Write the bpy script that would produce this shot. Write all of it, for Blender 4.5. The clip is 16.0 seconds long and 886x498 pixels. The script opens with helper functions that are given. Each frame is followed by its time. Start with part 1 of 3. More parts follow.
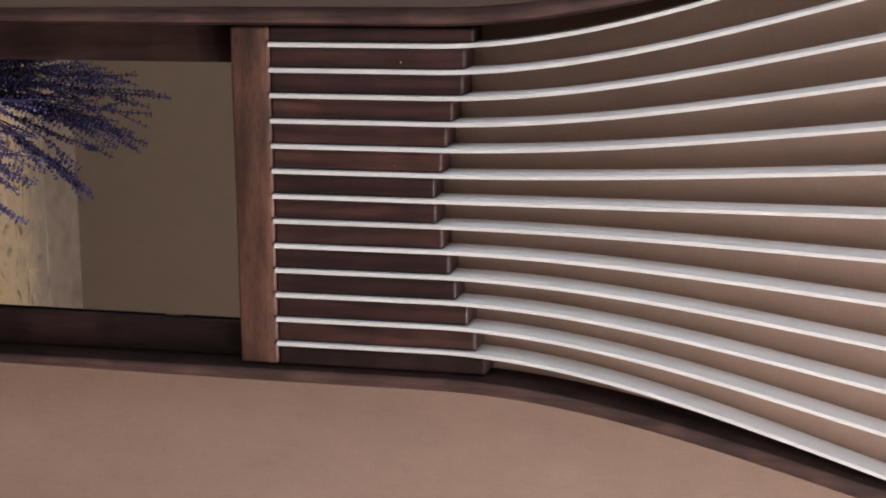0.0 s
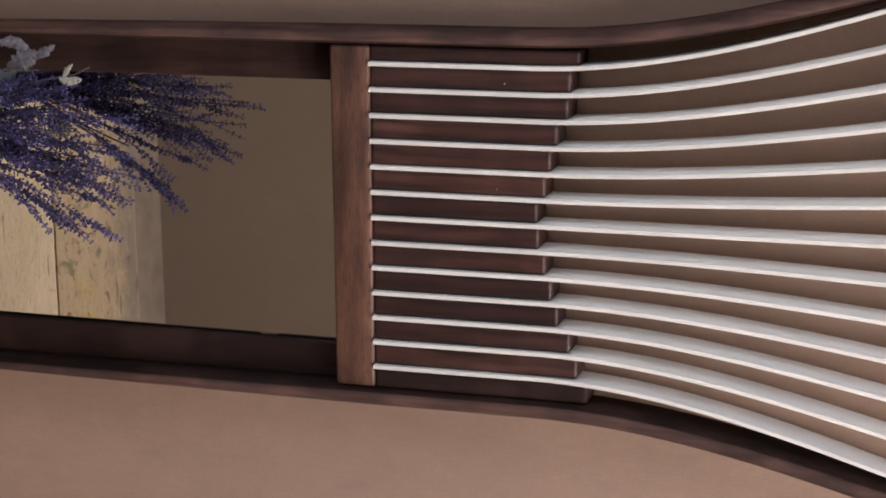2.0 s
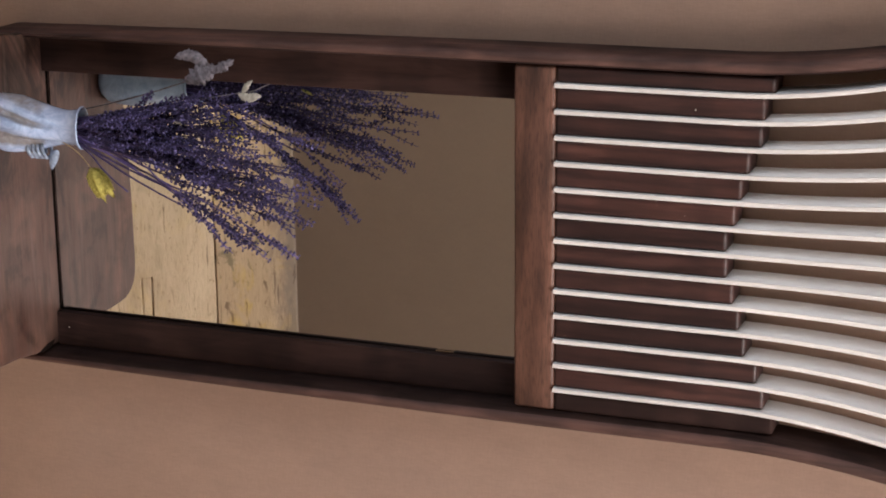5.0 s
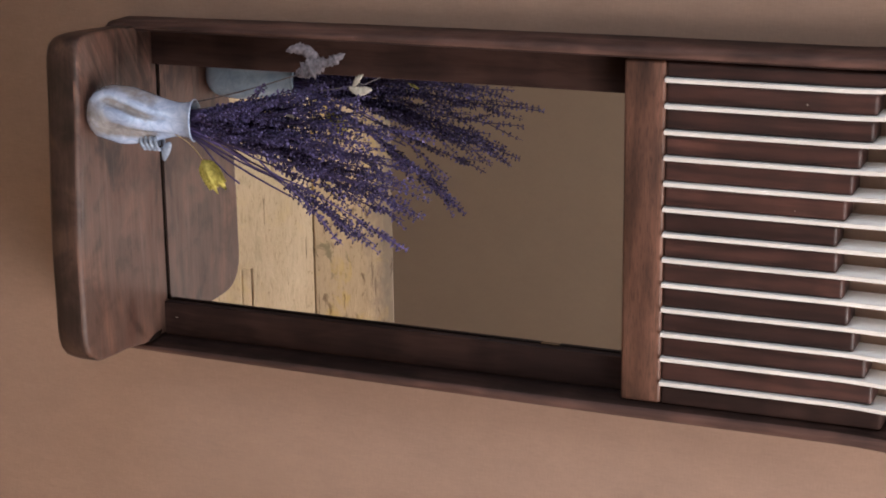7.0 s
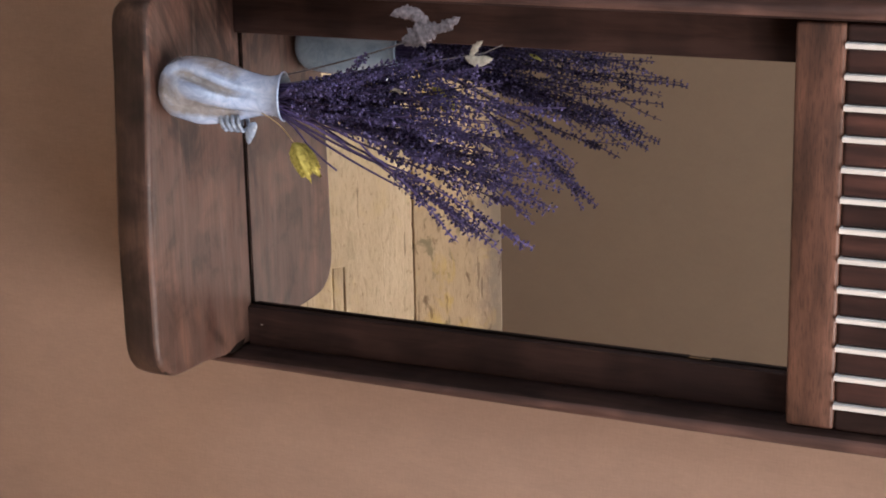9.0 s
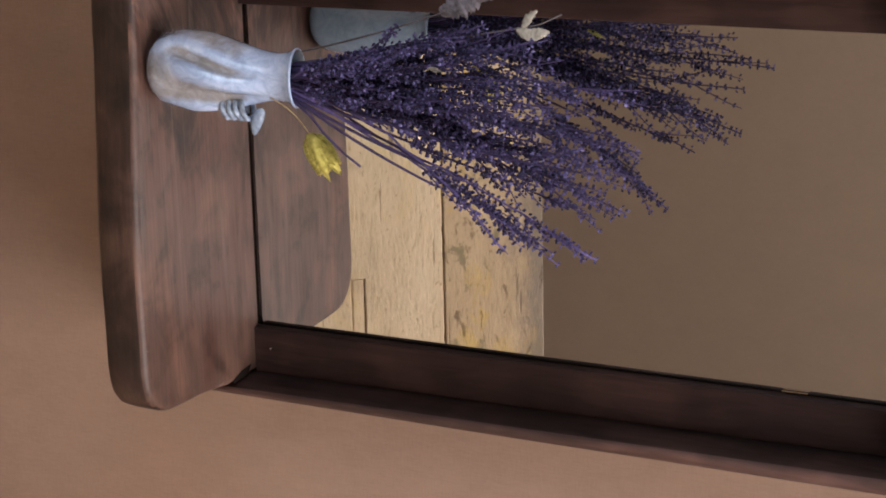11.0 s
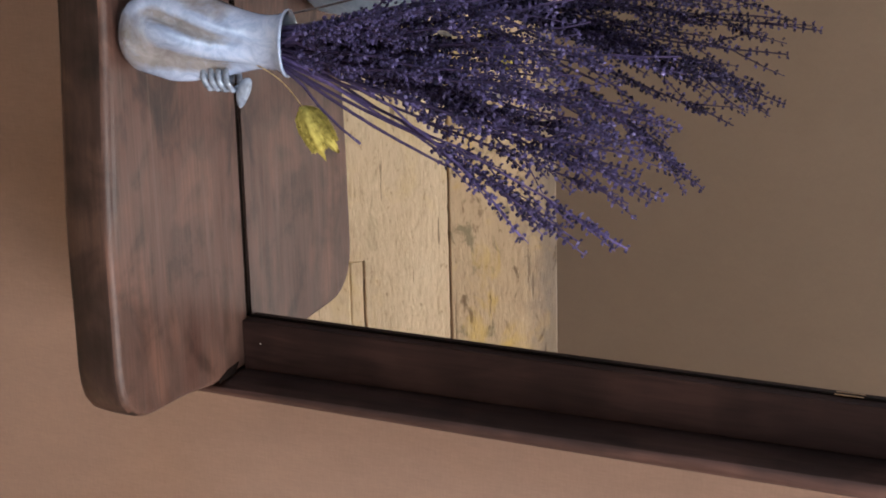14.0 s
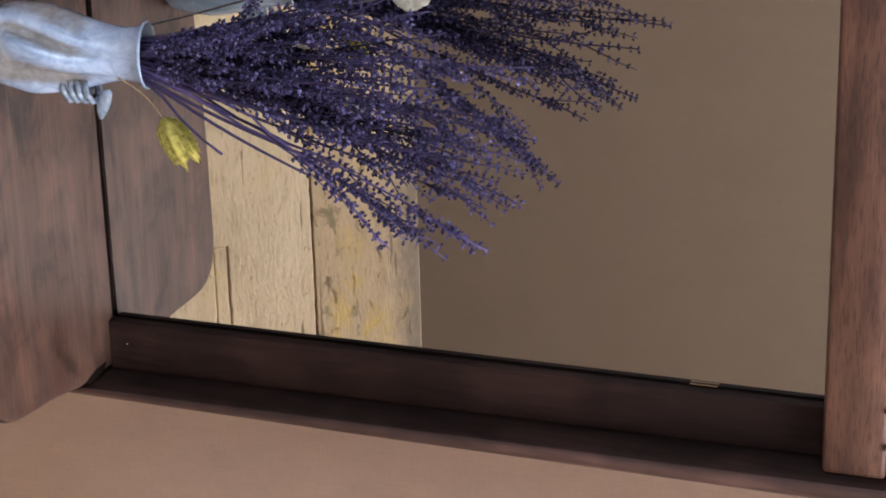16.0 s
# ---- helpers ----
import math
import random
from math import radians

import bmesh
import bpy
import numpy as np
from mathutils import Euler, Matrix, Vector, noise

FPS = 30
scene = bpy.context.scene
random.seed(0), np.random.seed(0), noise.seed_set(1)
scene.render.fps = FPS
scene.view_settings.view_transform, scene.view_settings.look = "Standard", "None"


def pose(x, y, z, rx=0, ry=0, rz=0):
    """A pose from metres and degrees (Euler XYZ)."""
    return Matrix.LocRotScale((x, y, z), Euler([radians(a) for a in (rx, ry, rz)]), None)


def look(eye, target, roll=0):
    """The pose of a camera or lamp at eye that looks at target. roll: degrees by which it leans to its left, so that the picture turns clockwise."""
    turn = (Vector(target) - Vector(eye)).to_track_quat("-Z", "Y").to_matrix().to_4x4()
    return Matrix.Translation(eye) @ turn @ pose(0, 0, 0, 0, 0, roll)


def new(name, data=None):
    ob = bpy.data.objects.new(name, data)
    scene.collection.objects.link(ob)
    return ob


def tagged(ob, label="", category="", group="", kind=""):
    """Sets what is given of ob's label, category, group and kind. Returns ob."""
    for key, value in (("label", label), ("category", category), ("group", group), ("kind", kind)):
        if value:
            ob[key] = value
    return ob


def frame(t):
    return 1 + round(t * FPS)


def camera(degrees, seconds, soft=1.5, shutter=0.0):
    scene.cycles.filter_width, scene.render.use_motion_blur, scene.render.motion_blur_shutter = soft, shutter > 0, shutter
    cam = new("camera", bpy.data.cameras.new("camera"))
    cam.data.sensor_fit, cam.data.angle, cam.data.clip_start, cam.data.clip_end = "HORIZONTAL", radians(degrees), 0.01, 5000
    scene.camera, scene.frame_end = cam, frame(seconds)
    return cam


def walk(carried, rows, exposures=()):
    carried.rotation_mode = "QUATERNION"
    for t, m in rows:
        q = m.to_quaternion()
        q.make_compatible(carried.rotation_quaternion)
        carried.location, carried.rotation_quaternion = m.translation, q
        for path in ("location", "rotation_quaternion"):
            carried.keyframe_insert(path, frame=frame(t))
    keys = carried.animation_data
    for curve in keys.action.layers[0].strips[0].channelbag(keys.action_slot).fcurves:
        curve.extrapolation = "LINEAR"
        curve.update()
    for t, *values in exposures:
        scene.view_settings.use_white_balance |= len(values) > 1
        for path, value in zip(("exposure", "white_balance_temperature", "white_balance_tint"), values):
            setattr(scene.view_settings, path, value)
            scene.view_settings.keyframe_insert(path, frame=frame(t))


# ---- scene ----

# ---------------------------------------------------------------- camera
cam = camera(26.2, 16.0, soft=1.85)
DROP = 0.42          # the path was laid out with the shelf at 1.25 m; the room stands 0.42 m lower
PATH = [
    # seconds, x, y, z, yaw, pitch, roll
    (0.0, -0.3001, -1.7043, 2.4017, -11.690, -14.944, 92.268),
    (0.5, -0.3043, -1.6901, 2.3960, -11.430, -15.469, 92.129),
    (1.0, -0.3201, -1.6850, 2.3879, -11.787, -16.048, 92.235),
    (1.5, -0.3443, -1.6795, 2.3785, -12.686, -16.644, 92.811),
    (2.0, -0.3551, -1.6631, 2.3612, -13.217, -16.980, 93.394),
    (2.5, -0.3794, -1.6504, 2.3444, -14.397, -17.452, 93.880),
    (3.0, -0.3924, -1.6518, 2.3391, -15.097, -18.200, 94.228),
    (5.5, -0.4518, -1.6335, 2.2618, -16.144, -20.399, 95.171),
    (6.0, -0.4527, -1.6425, 2.2538, -16.073, -21.151, 95.269),
    (6.5, -0.4481, -1.6487, 2.2464, -16.381, -21.644, 95.583),
    (7.0, -0.4478, -1.6608, 2.2430, -16.578, -21.779, 95.587),
    (7.5, -0.4398, -1.6331, 2.2260, -16.761, -21.776, 95.478),
    (8.0, -0.4177, -1.5618, 2.1793, -16.982, -22.118, 95.470),
    (8.5, -0.3952, -1.4959, 2.1387, -16.912, -23.050, 95.575),
    (9.0, -0.3826, -1.4421, 2.1013, -17.062, -23.950, 95.809),
    (11.5, -0.3028, -1.1713, 1.9451, -17.108, -24.326, 95.905),
    (12.0, -0.2869, -1.1245, 1.9163, -17.392, -24.399, 96.070),
    (12.5, -0.2828, -1.1069, 1.9058, -18.090, -24.672, 96.466),
    (13.0, -0.2849, -1.1043, 1.9054, -18.404, -24.791, 96.659),
    (13.5, -0.2903, -1.1010, 1.9033, -18.384, -24.641, 96.301),
    (14.0, -0.2960, -1.0991, 1.9069, -18.226, -24.049, 96.183),
    (14.5, -0.3048, -1.1026, 1.9097, -18.339, -23.085, 95.898),
    (15.0, -0.3236, -1.1068, 1.9080, -18.752, -22.325, 95.565),
    (15.5, -0.3310, -1.1123, 1.9110, -19.294, -20.950, 95.865),
    (16.0, -0.3410, -1.1065, 1.9114, -19.819, -19.744, 95.399),
]


def aimed(x, y, z, yaw, pitch, roll):
    a, b = radians(yaw), radians(pitch)
    eye = Vector((x, y, z - DROP))
    ahead = Vector((-math.sin(a) * math.cos(b), math.cos(a) * math.cos(b), math.sin(b)))
    return look(eye, eye + ahead, roll)


walk(cam, [(row[0], aimed(*row[1:])) for row in PATH], [(0.0, -0.10, 6060, 10), (3.0, 0.06, 6290, 11), (6.0, 0.23, 6430, 12), (9.0, 0.35, 6430, 12), (12.0, 0.39, 6290, 10), (14.0, 0.38, 6210, 9), (16.0, 0.41, 5930, 7)])

# ---------------------------------------------------------------- light
world = bpy.data.worlds.new("sky")
scene.world = world
world.use_nodes = True
wn = world.node_tree.nodes
sky = wn.new("ShaderNodeTexSky")
sky.sky_type = "NISHITA"
sky.sun_disc = False
sky.sun_elevation, sky.sun_rotation = radians(35), radians(60)
world.node_tree.links.new(sky.outputs[0], wn["Background"].inputs[0])
wn["Background"].inputs[1].default_value = 0.1


def area_lamp(name, eye, target, sx, sy, watts, colour):
    data = bpy.data.lights.new(name, "AREA")
    data.shape, data.size, data.size_y = "RECTANGLE", sx, sy
    data.energy, data.color = watts, colour
    lamp = new(name, data)
    lamp.matrix_world = look(eye, target)
    return lamp


area_lamp("window_light_west", (-1.72, -1.50, 1.35), (0.2, -0.55, 1.0), 1.15, 2.1, 19, (0.82, 0.91, 1.0))
area_lamp("skylight_light", (0.95, -1.15, 3.01), (0.55, -0.70, 1.0), 1.7, 1.4, 77, (1.0, 0.94, 0.90))
scene.view_settings.exposure = 0.0


# ---------------------------------------------------------------- materials
def material(name, rough=0.5, metal=0.0, spec=0.5):
    m = bpy.data.materials.new(name)
    m.use_nodes = True
    n = m.node_tree.nodes
    b = n["Principled BSDF"]
    b.inputs["Roughness"].default_value = rough
    b.inputs["Metallic"].default_value = metal
    b.inputs["Specular IOR Level"].default_value = spec
    return m, n, m.node_tree.links, b


def ramp(n, stops):
    r = n.new("ShaderNodeValToRGB")
    while len(r.color_ramp.elements) < len(stops):
        r.color_ramp.elements.new(0.5)
    for e, (p, c) in zip(r.color_ramp.elements, stops):
        e.position, e.color = p, (*c, 1)
    return r


def coords(n, links, scale, rot=(0, 0, 0)):
    tc, mp = n.new("ShaderNodeTexCoord"), n.new("ShaderNodeMapping")
    mp.inputs["Scale"].default_value = scale
    mp.inputs["Rotation"].default_value = rot
    links.new(tc.outputs["Object"], mp.inputs["Vector"])
    return mp.outputs["Vector"]


def noise_tex(n, links, vec, scale, detail=5.0, rough=0.55, distort=0.0):
    t = n.new("ShaderNodeTexNoise")
    t.inputs["Scale"].default_value, t.inputs["Detail"].default_value = scale, detail
    t.inputs["Roughness"].default_value, t.inputs["Distortion"].default_value = rough, distort
    links.new(vec, t.inputs["Vector"])
    return t


def mixed(n, links, kind, fac, a, b):
    m = n.new("ShaderNodeMix")
    m.data_type, m.blend_type = "RGBA", kind
    for sock, v in ((m.inputs[0], fac), (m.inputs[6], a), (m.inputs[7], b)):
        if isinstance(v, (int, float)):
            sock.default_value = v
        elif isinstance(v, tuple):
            sock.default_value = (*v, 1)
        else:
            links.new(v, sock)
    return m.outputs[2]


def bump(n, links, b, height, strength, distance):
    u = n.new("ShaderNodeBump")
    u.inputs["Strength"].default_value, u.inputs["Distance"].default_value = strength, distance
    links.new(height, u.inputs["Height"])
    links.new(u.outputs[0], b.inputs["Normal"])


def wood(name, dark, mid, light, along, rough, vary=0.25, spec=0.5, fine=1.0, grain=0.35, figure=0.2, smoked=0.26, relief=0.16, lines=0.0, run=0.07, curl=0.6):
    """Stained wood whose grain runs along one axis ("x" or "z")."""
    m, n, links, b = material(name, rough, 0.0, spec)
    stretch = {"x": (run, 1, 1), "z": (1, 1, run)}[along]
    vec = coords(n, links, stretch)
    big = noise_tex(n, links, vec, 38, 4, 0.55, curl)
    thin = noise_tex(n, links, vec, 330 * fine, 4, 0.6, 0.2)
    col = ramp(n, [(0.25, dark), (0.5, mid), (0.78, light)])
    links.new(big.outputs[0], col.inputs[0])
    pores = ramp(n, [(0.30, (0.45, 0.42, 0.4)), (0.52, (1, 1, 1))])
    links.new(thin.outputs[0], pores.inputs[0])
    c = mixed(n, links, "MULTIPLY", grain, col.outputs[0], pores.outputs[0])
    flame = noise_tex(n, links, coords(n, links, {"x": (0.16, 1, 1), "z": (1, 1, 0.16)}[along], (0, 0.12, 0.2)), 75, 3, 0.5, 1.6)
    fl = ramp(n, [(0.34, (1 - figure, 1 - figure, 1 - figure)), (0.62, (1 + figure * 0.7,) * 3)])
    links.new(flame.outputs[0], fl.inputs[0])
    c = mixed(n, links, "MULTIPLY", 1.0, c, fl.outputs[0])
    if lines:
        wave = n.new("ShaderNodeTexWave")
        wave.bands_direction = "Y" if along == "x" else "X"
        wave.inputs["Scale"].default_value, wave.inputs["Distortion"].default_value = 24, 9
        wave.inputs["Detail"].default_value, wave.inputs["Detail Scale"].default_value = 3, 0.9
        links.new(coords(n, links, {"x": (0.22, 1, 1), "z": (1, 1, 0.22)}[along], (0, 0, 0.25)), wave.inputs["Vector"])
        rl = ramp(n, [(0.0, (1 - lines,) * 3), (0.35, (1, 1, 1)), (1.0, (1 + lines * 0.5,) * 3)])
        links.new(wave.outputs["Fac"], rl.inputs[0])
        c = mixed(n, links, "MULTIPLY", 1.0, c, rl.outputs[0])
    smoke = noise_tex(n, links, coords(n, links, (0.5, 1, 1)), 16, 2)
    sm = ramp(n, [(0.42, (1 - smoked, 1 - smoked * 0.96, 1 - smoked * 0.9)), (0.58, (1, 1, 1))])
    links.new(smoke.outputs[0], sm.inputs[0])
    c = mixed(n, links, "MULTIPLY", 1.0, c, sm.outputs[0])
    info = n.new("ShaderNodeObjectInfo")
    tone = ramp(n, [(0.0, (1 - vary, 1 - vary * 1.1, 1 - vary)), (1.0, (1 + vary, 1 + vary * 0.75, 1 + vary * 0.7))])
    links.new(info.outputs["Random"], tone.inputs[0])
    c = mixed(n, links, "MULTIPLY", 1.0, c, tone.outputs[0])
    links.new(c, b.inputs["Base Color"])
    stain = noise_tex(n, links, coords(n, links, (1, 1, 1)), 14, 3)
    rr = n.new("ShaderNodeMapRange")
    rr.inputs[3].default_value, rr.inputs[4].default_value = rough - 0.10, rough + 0.14
    links.new(stain.outputs[0], rr.inputs[0])
    links.new(rr.outputs[0], b.inputs["Roughness"])
    bump(n, links, b, thin.outputs[0], relief, 0.0006)
    return m


M = {}
M["walnut"] = wood("walnut_rail", (0.048, 0.024, 0.019), (0.088, 0.045, 0.036), (0.138, 0.074, 0.059), "z", 0.62, 0.08, 0.25, 1.0, 0.5, 0.18, 0.35, 0.16, 0.2, 0.045)
M["walnut_bar"] = wood("walnut_crossbar", (0.080, 0.0345, 0.0215), (0.128, 0.0570, 0.0365), (0.192, 0.0910, 0.0590), "x", 0.5, 0.05, 0.4, 2.4, 1.0, 0.20, 0.30, 0.35, 0.30, 0.10, 1.2)
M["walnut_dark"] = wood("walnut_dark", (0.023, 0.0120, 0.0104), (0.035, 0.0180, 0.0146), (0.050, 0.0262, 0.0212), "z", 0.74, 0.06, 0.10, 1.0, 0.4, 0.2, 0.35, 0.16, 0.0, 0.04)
M["block"] = wood("rosewood_block", (0.028, 0.0118, 0.0098), (0.050, 0.0200, 0.0155), (0.078, 0.033, 0.025), "z", 0.48, 0.32, 0.40, 1.0, 0.5, 0.22, 0.3, 0.16, 0.28, 0.05, 1.4)
M["maple"] = wood("pale_maple", (0.62, 0.57, 0.525), (0.66, 0.61, 0.565), (0.70, 0.65, 0.605), "z", 0.5, 0.03, 0.4, 1.0, 0.03, 0.015, 0.04, 0.03)


def figured_walnut(name):
    """Oiled walnut board with grain along x: red and grey clouds, fine streaks, pale hairlines and a flame figure at its western end."""
    m, n, links, b = material(name, 0.42, 0.0, 0.26)
    clouds = noise_tex(n, links, coords(n, links, (0.38, 1, 1)), 21, 4, 0.6, 0.8)
    col = ramp(n, [(0.33, (0.028, 0.0150, 0.0118)), (0.44, (0.074, 0.036, 0.027)), (0.56, (0.080, 0.046, 0.036)), (0.68, (0.116, 0.060, 0.043))])
    links.new(clouds.outputs[0], col.inputs[0])
    stains = noise_tex(n, links, coords(n, links, (0.7, 1, 1)), 34, 4, 0.6, 0.4)
    dim = ramp(n, [(0.35, (0.58, 0.56, 0.56)), (0.50, (1, 1, 1)), (0.72, (1.14, 1.11, 1.10))])
    links.new(stains.outputs[0], dim.inputs[0])
    c = mixed(n, links, "MULTIPLY", 1.0, col.outputs[0], dim.outputs[0])
    streaks = noise_tex(n, links, coords(n, links, (0.035, 1, 1), (0, 0, 0.05)), 420, 5, 0.65, 0.3)
    st = ramp(n, [(0.30, (0.66, 0.65, 0.64)), (0.55, (1, 1, 1)), (0.75, (1.22, 1.20, 1.19))])
    links.new(streaks.outputs[0], st.inputs[0])
    c = mixed(n, links, "MULTIPLY", 0.9, c, st.outputs[0])
    hair = noise_tex(n, links, coords(n, links, (0.03, 1, 1), (0, 0, 0.09)), 150, 3, 0.5, 0.5)
    pale = ramp(n, [(0.62, (0, 0, 0)), (0.70, (0.30,) * 3)])
    links.new(hair.outputs[0], pale.inputs[0])
    c = mixed(n, links, "MIX", pale.outputs[0], c, (0.125, 0.083, 0.067))
    split = n.new("ShaderNodeSeparateXYZ")
    links.new(coords(n, links, (1, 1, 1)), split.inputs[0])
    west = n.new("ShaderNodeMapRange")
    west.inputs[1].default_value, west.inputs[2].default_value = -0.055, -0.125
    links.new(split.outputs[0], west.inputs[0])
    along = n.new("ShaderNodeMapping")
    along.inputs["Scale"].default_value = (0.11, 1, 1)
    links.new(coords(n, links, (1, 1, 1), (0, 0, -0.52)), along.inputs["Vector"])
    wave = noise_tex(n, links, along.outputs["Vector"], 85, 4, 0.6, 1.3)
    flame = ramp(n, [(0.36, (0.66, 0.66, 0.66)), (0.5, (1.0, 1.02, 1.02)), (0.62, (1.55, 1.60, 1.55))])
    links.new(wave.outputs[0], flame.inputs[0])
    figured = mixed(n, links, "MULTIPLY", 1.0, c, flame.outputs[0])
    c = mixed(n, links, "MIX", west.outputs[0], c, figured)
    links.new(c, b.inputs["Base Color"])
    rr = n.new("ShaderNodeMapRange")
    rr.inputs[3].default_value, rr.inputs[4].default_value = 0.34, 0.56
    links.new(stains.outputs[0], rr.inputs[0])
    links.new(rr.outputs[0], b.inputs["Roughness"])
    bump(n, links, b, streaks.outputs[0], 0.2, 0.0006)
    return m


M["walnut_shelf"] = figured_walnut("figured_walnut")


def shaded_blotched_edge(name):
    """Board edge with near-black blots and brown patches, its shade put into the colour."""
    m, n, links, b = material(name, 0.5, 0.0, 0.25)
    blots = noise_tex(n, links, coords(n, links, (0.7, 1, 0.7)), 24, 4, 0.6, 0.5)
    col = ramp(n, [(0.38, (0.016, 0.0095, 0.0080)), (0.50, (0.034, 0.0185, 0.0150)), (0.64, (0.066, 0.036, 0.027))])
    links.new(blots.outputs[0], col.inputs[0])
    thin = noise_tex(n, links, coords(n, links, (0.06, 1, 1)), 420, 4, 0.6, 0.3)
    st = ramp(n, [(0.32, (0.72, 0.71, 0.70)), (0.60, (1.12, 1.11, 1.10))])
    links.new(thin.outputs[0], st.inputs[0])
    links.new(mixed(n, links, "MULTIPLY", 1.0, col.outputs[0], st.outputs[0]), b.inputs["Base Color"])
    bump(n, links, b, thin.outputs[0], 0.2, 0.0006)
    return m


M["walnut_edge"] = shaded_blotched_edge("shaded_walnut_edge")
M["white_side"] = wood("lit_white_side", (0.79, 0.782, 0.768), (0.83, 0.822, 0.808), (0.86, 0.852, 0.838), "z", 0.45, 0.03, 0.5, 1.6, 0.04, 0.012, 0.03, 0.05)


def simple(name, colour, rough=0.6, scale=60.0, amount=0.25, bump_strength=0.1, bump_dist=0.0005, spec=0.5, island=0.0):
    m, n, links, b = material(name, rough, 0.0, spec)
    vec = coords(n, links, (1, 1, 1))
    t = noise_tex(n, links, vec, scale, 5)
    t2 = noise_tex(n, links, vec, scale * 0.12, 3)
    lo, hi = tuple(v * (1 - amount) for v in colour), tuple(min(1, v * (1 + amount)) for v in colour)
    r = ramp(n, [(0.3, lo), (0.7, hi)])
    links.new(t.outputs[0], r.inputs[0])
    r2 = ramp(n, [(0.3, (1 - amount * 0.5,) * 3), (0.7, (1 + amount * 0.5,) * 3)])
    links.new(t2.outputs[0], r2.inputs[0])
    c = mixed(n, links, "MULTIPLY", 1.0, r.outputs[0], r2.outputs[0])
    if island:
        g = n.new("ShaderNodeNewGeometry")
        r3 = ramp(n, [(0.0, (1 - island,) * 3), (1.0, (1 + island,) * 3)])
        links.new(g.outputs["Random Per Island"], r3.inputs[0])
        c = mixed(n, links, "MULTIPLY", 1.0, c, r3.outputs[0])
    links.new(c, b.inputs["Base Color"])
    bump(n, links, b, t.outputs[0], bump_strength, bump_dist)
    return m


def wall_paper(name, colour, blot=1.0):
    """Brown textile wall covering: fine crossing threads over soft blotches."""
    m, n, links, b = material(name, 0.75, 0.0, 0.25)
    weft = noise_tex(n, links, coords(n, links, (0.12, 1, 1)), 900, 3, 0.6)
    warp = noise_tex(n, links, coords(n, links, (1, 1, 0.12)), 900, 3, 0.6)
    thread = n.new("ShaderNodeMath")
    links.new(weft.outputs[0], thread.inputs[0])
    links.new(warp.outputs[0], thread.inputs[1])
    half = n.new("ShaderNodeMath")
    half.operation = "MULTIPLY"
    half.inputs[1].default_value = 0.5
    links.new(thread.outputs[0], half.inputs[0])
    r = ramp(n, [(0.34, tuple(v * 0.93 for v in colour)), (0.66, tuple(v * 1.07 for v in colour))])
    links.new(half.outputs[0], r.inputs[0])
    slub = noise_tex(n, links, coords(n, links, (1, 1, 0.3)), 130, 5, 0.7)
    r1 = ramp(n, [(0.3, (1 - 0.05 * blot,) * 3), (0.7, (1 + 0.05 * blot,) * 3)])
    links.new(slub.outputs[0], r1.inputs[0])
    blotch = noise_tex(n, links, coords(n, links, (1, 1, 0.8)), 16, 5, 0.68)
    r2 = ramp(n, [(0.3, (1 - 0.07 * blot, 1 - 0.07 * blot, 1 - 0.06 * blot)), (0.7, (1 + 0.07 * blot, 1 + 0.065 * blot, 1 + 0.06 * blot))])
    links.new(blotch.outputs[0], r2.inputs[0])
    c = mixed(n, links, "MULTIPLY", 1.0, r.outputs[0], r1.outputs[0])
    c = mixed(n, links, "MULTIPLY", 1.0, c, r2.outputs[0])
    links.new(c, b.inputs["Base Color"])
    bump(n, links, b, half.outputs[0], 0.25, 0.0006)
    return m


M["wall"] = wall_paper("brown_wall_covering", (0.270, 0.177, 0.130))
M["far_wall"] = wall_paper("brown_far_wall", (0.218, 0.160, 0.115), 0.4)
M["floor"] = simple("brown_floor", (0.20, 0.145, 0.105), 0.6, 20)
M["ceiling"] = simple("ceiling_paint", (0.6, 0.56, 0.5), 0.8, 20, 0.05)
M["strip_black"] = simple("black_strip", (0.009, 0.006, 0.005), 0.95, 80, 0.25, 0.1, 0.0005, 0.03)
M["frame_white"] = simple("window_paint", (0.75, 0.74, 0.72), 0.5, 30, 0.05)

m, n, links, b = material("mirror_silver", 0.012, 1.0)
b.inputs["Base Color"].default_value = (0.86, 0.87, 0.86, 1)
M["mirror"] = m

m, n, links, b = material("clear_glass", 0.02)
b.inputs["Transmission Weight"].default_value = 1.0
M["glass"] = m


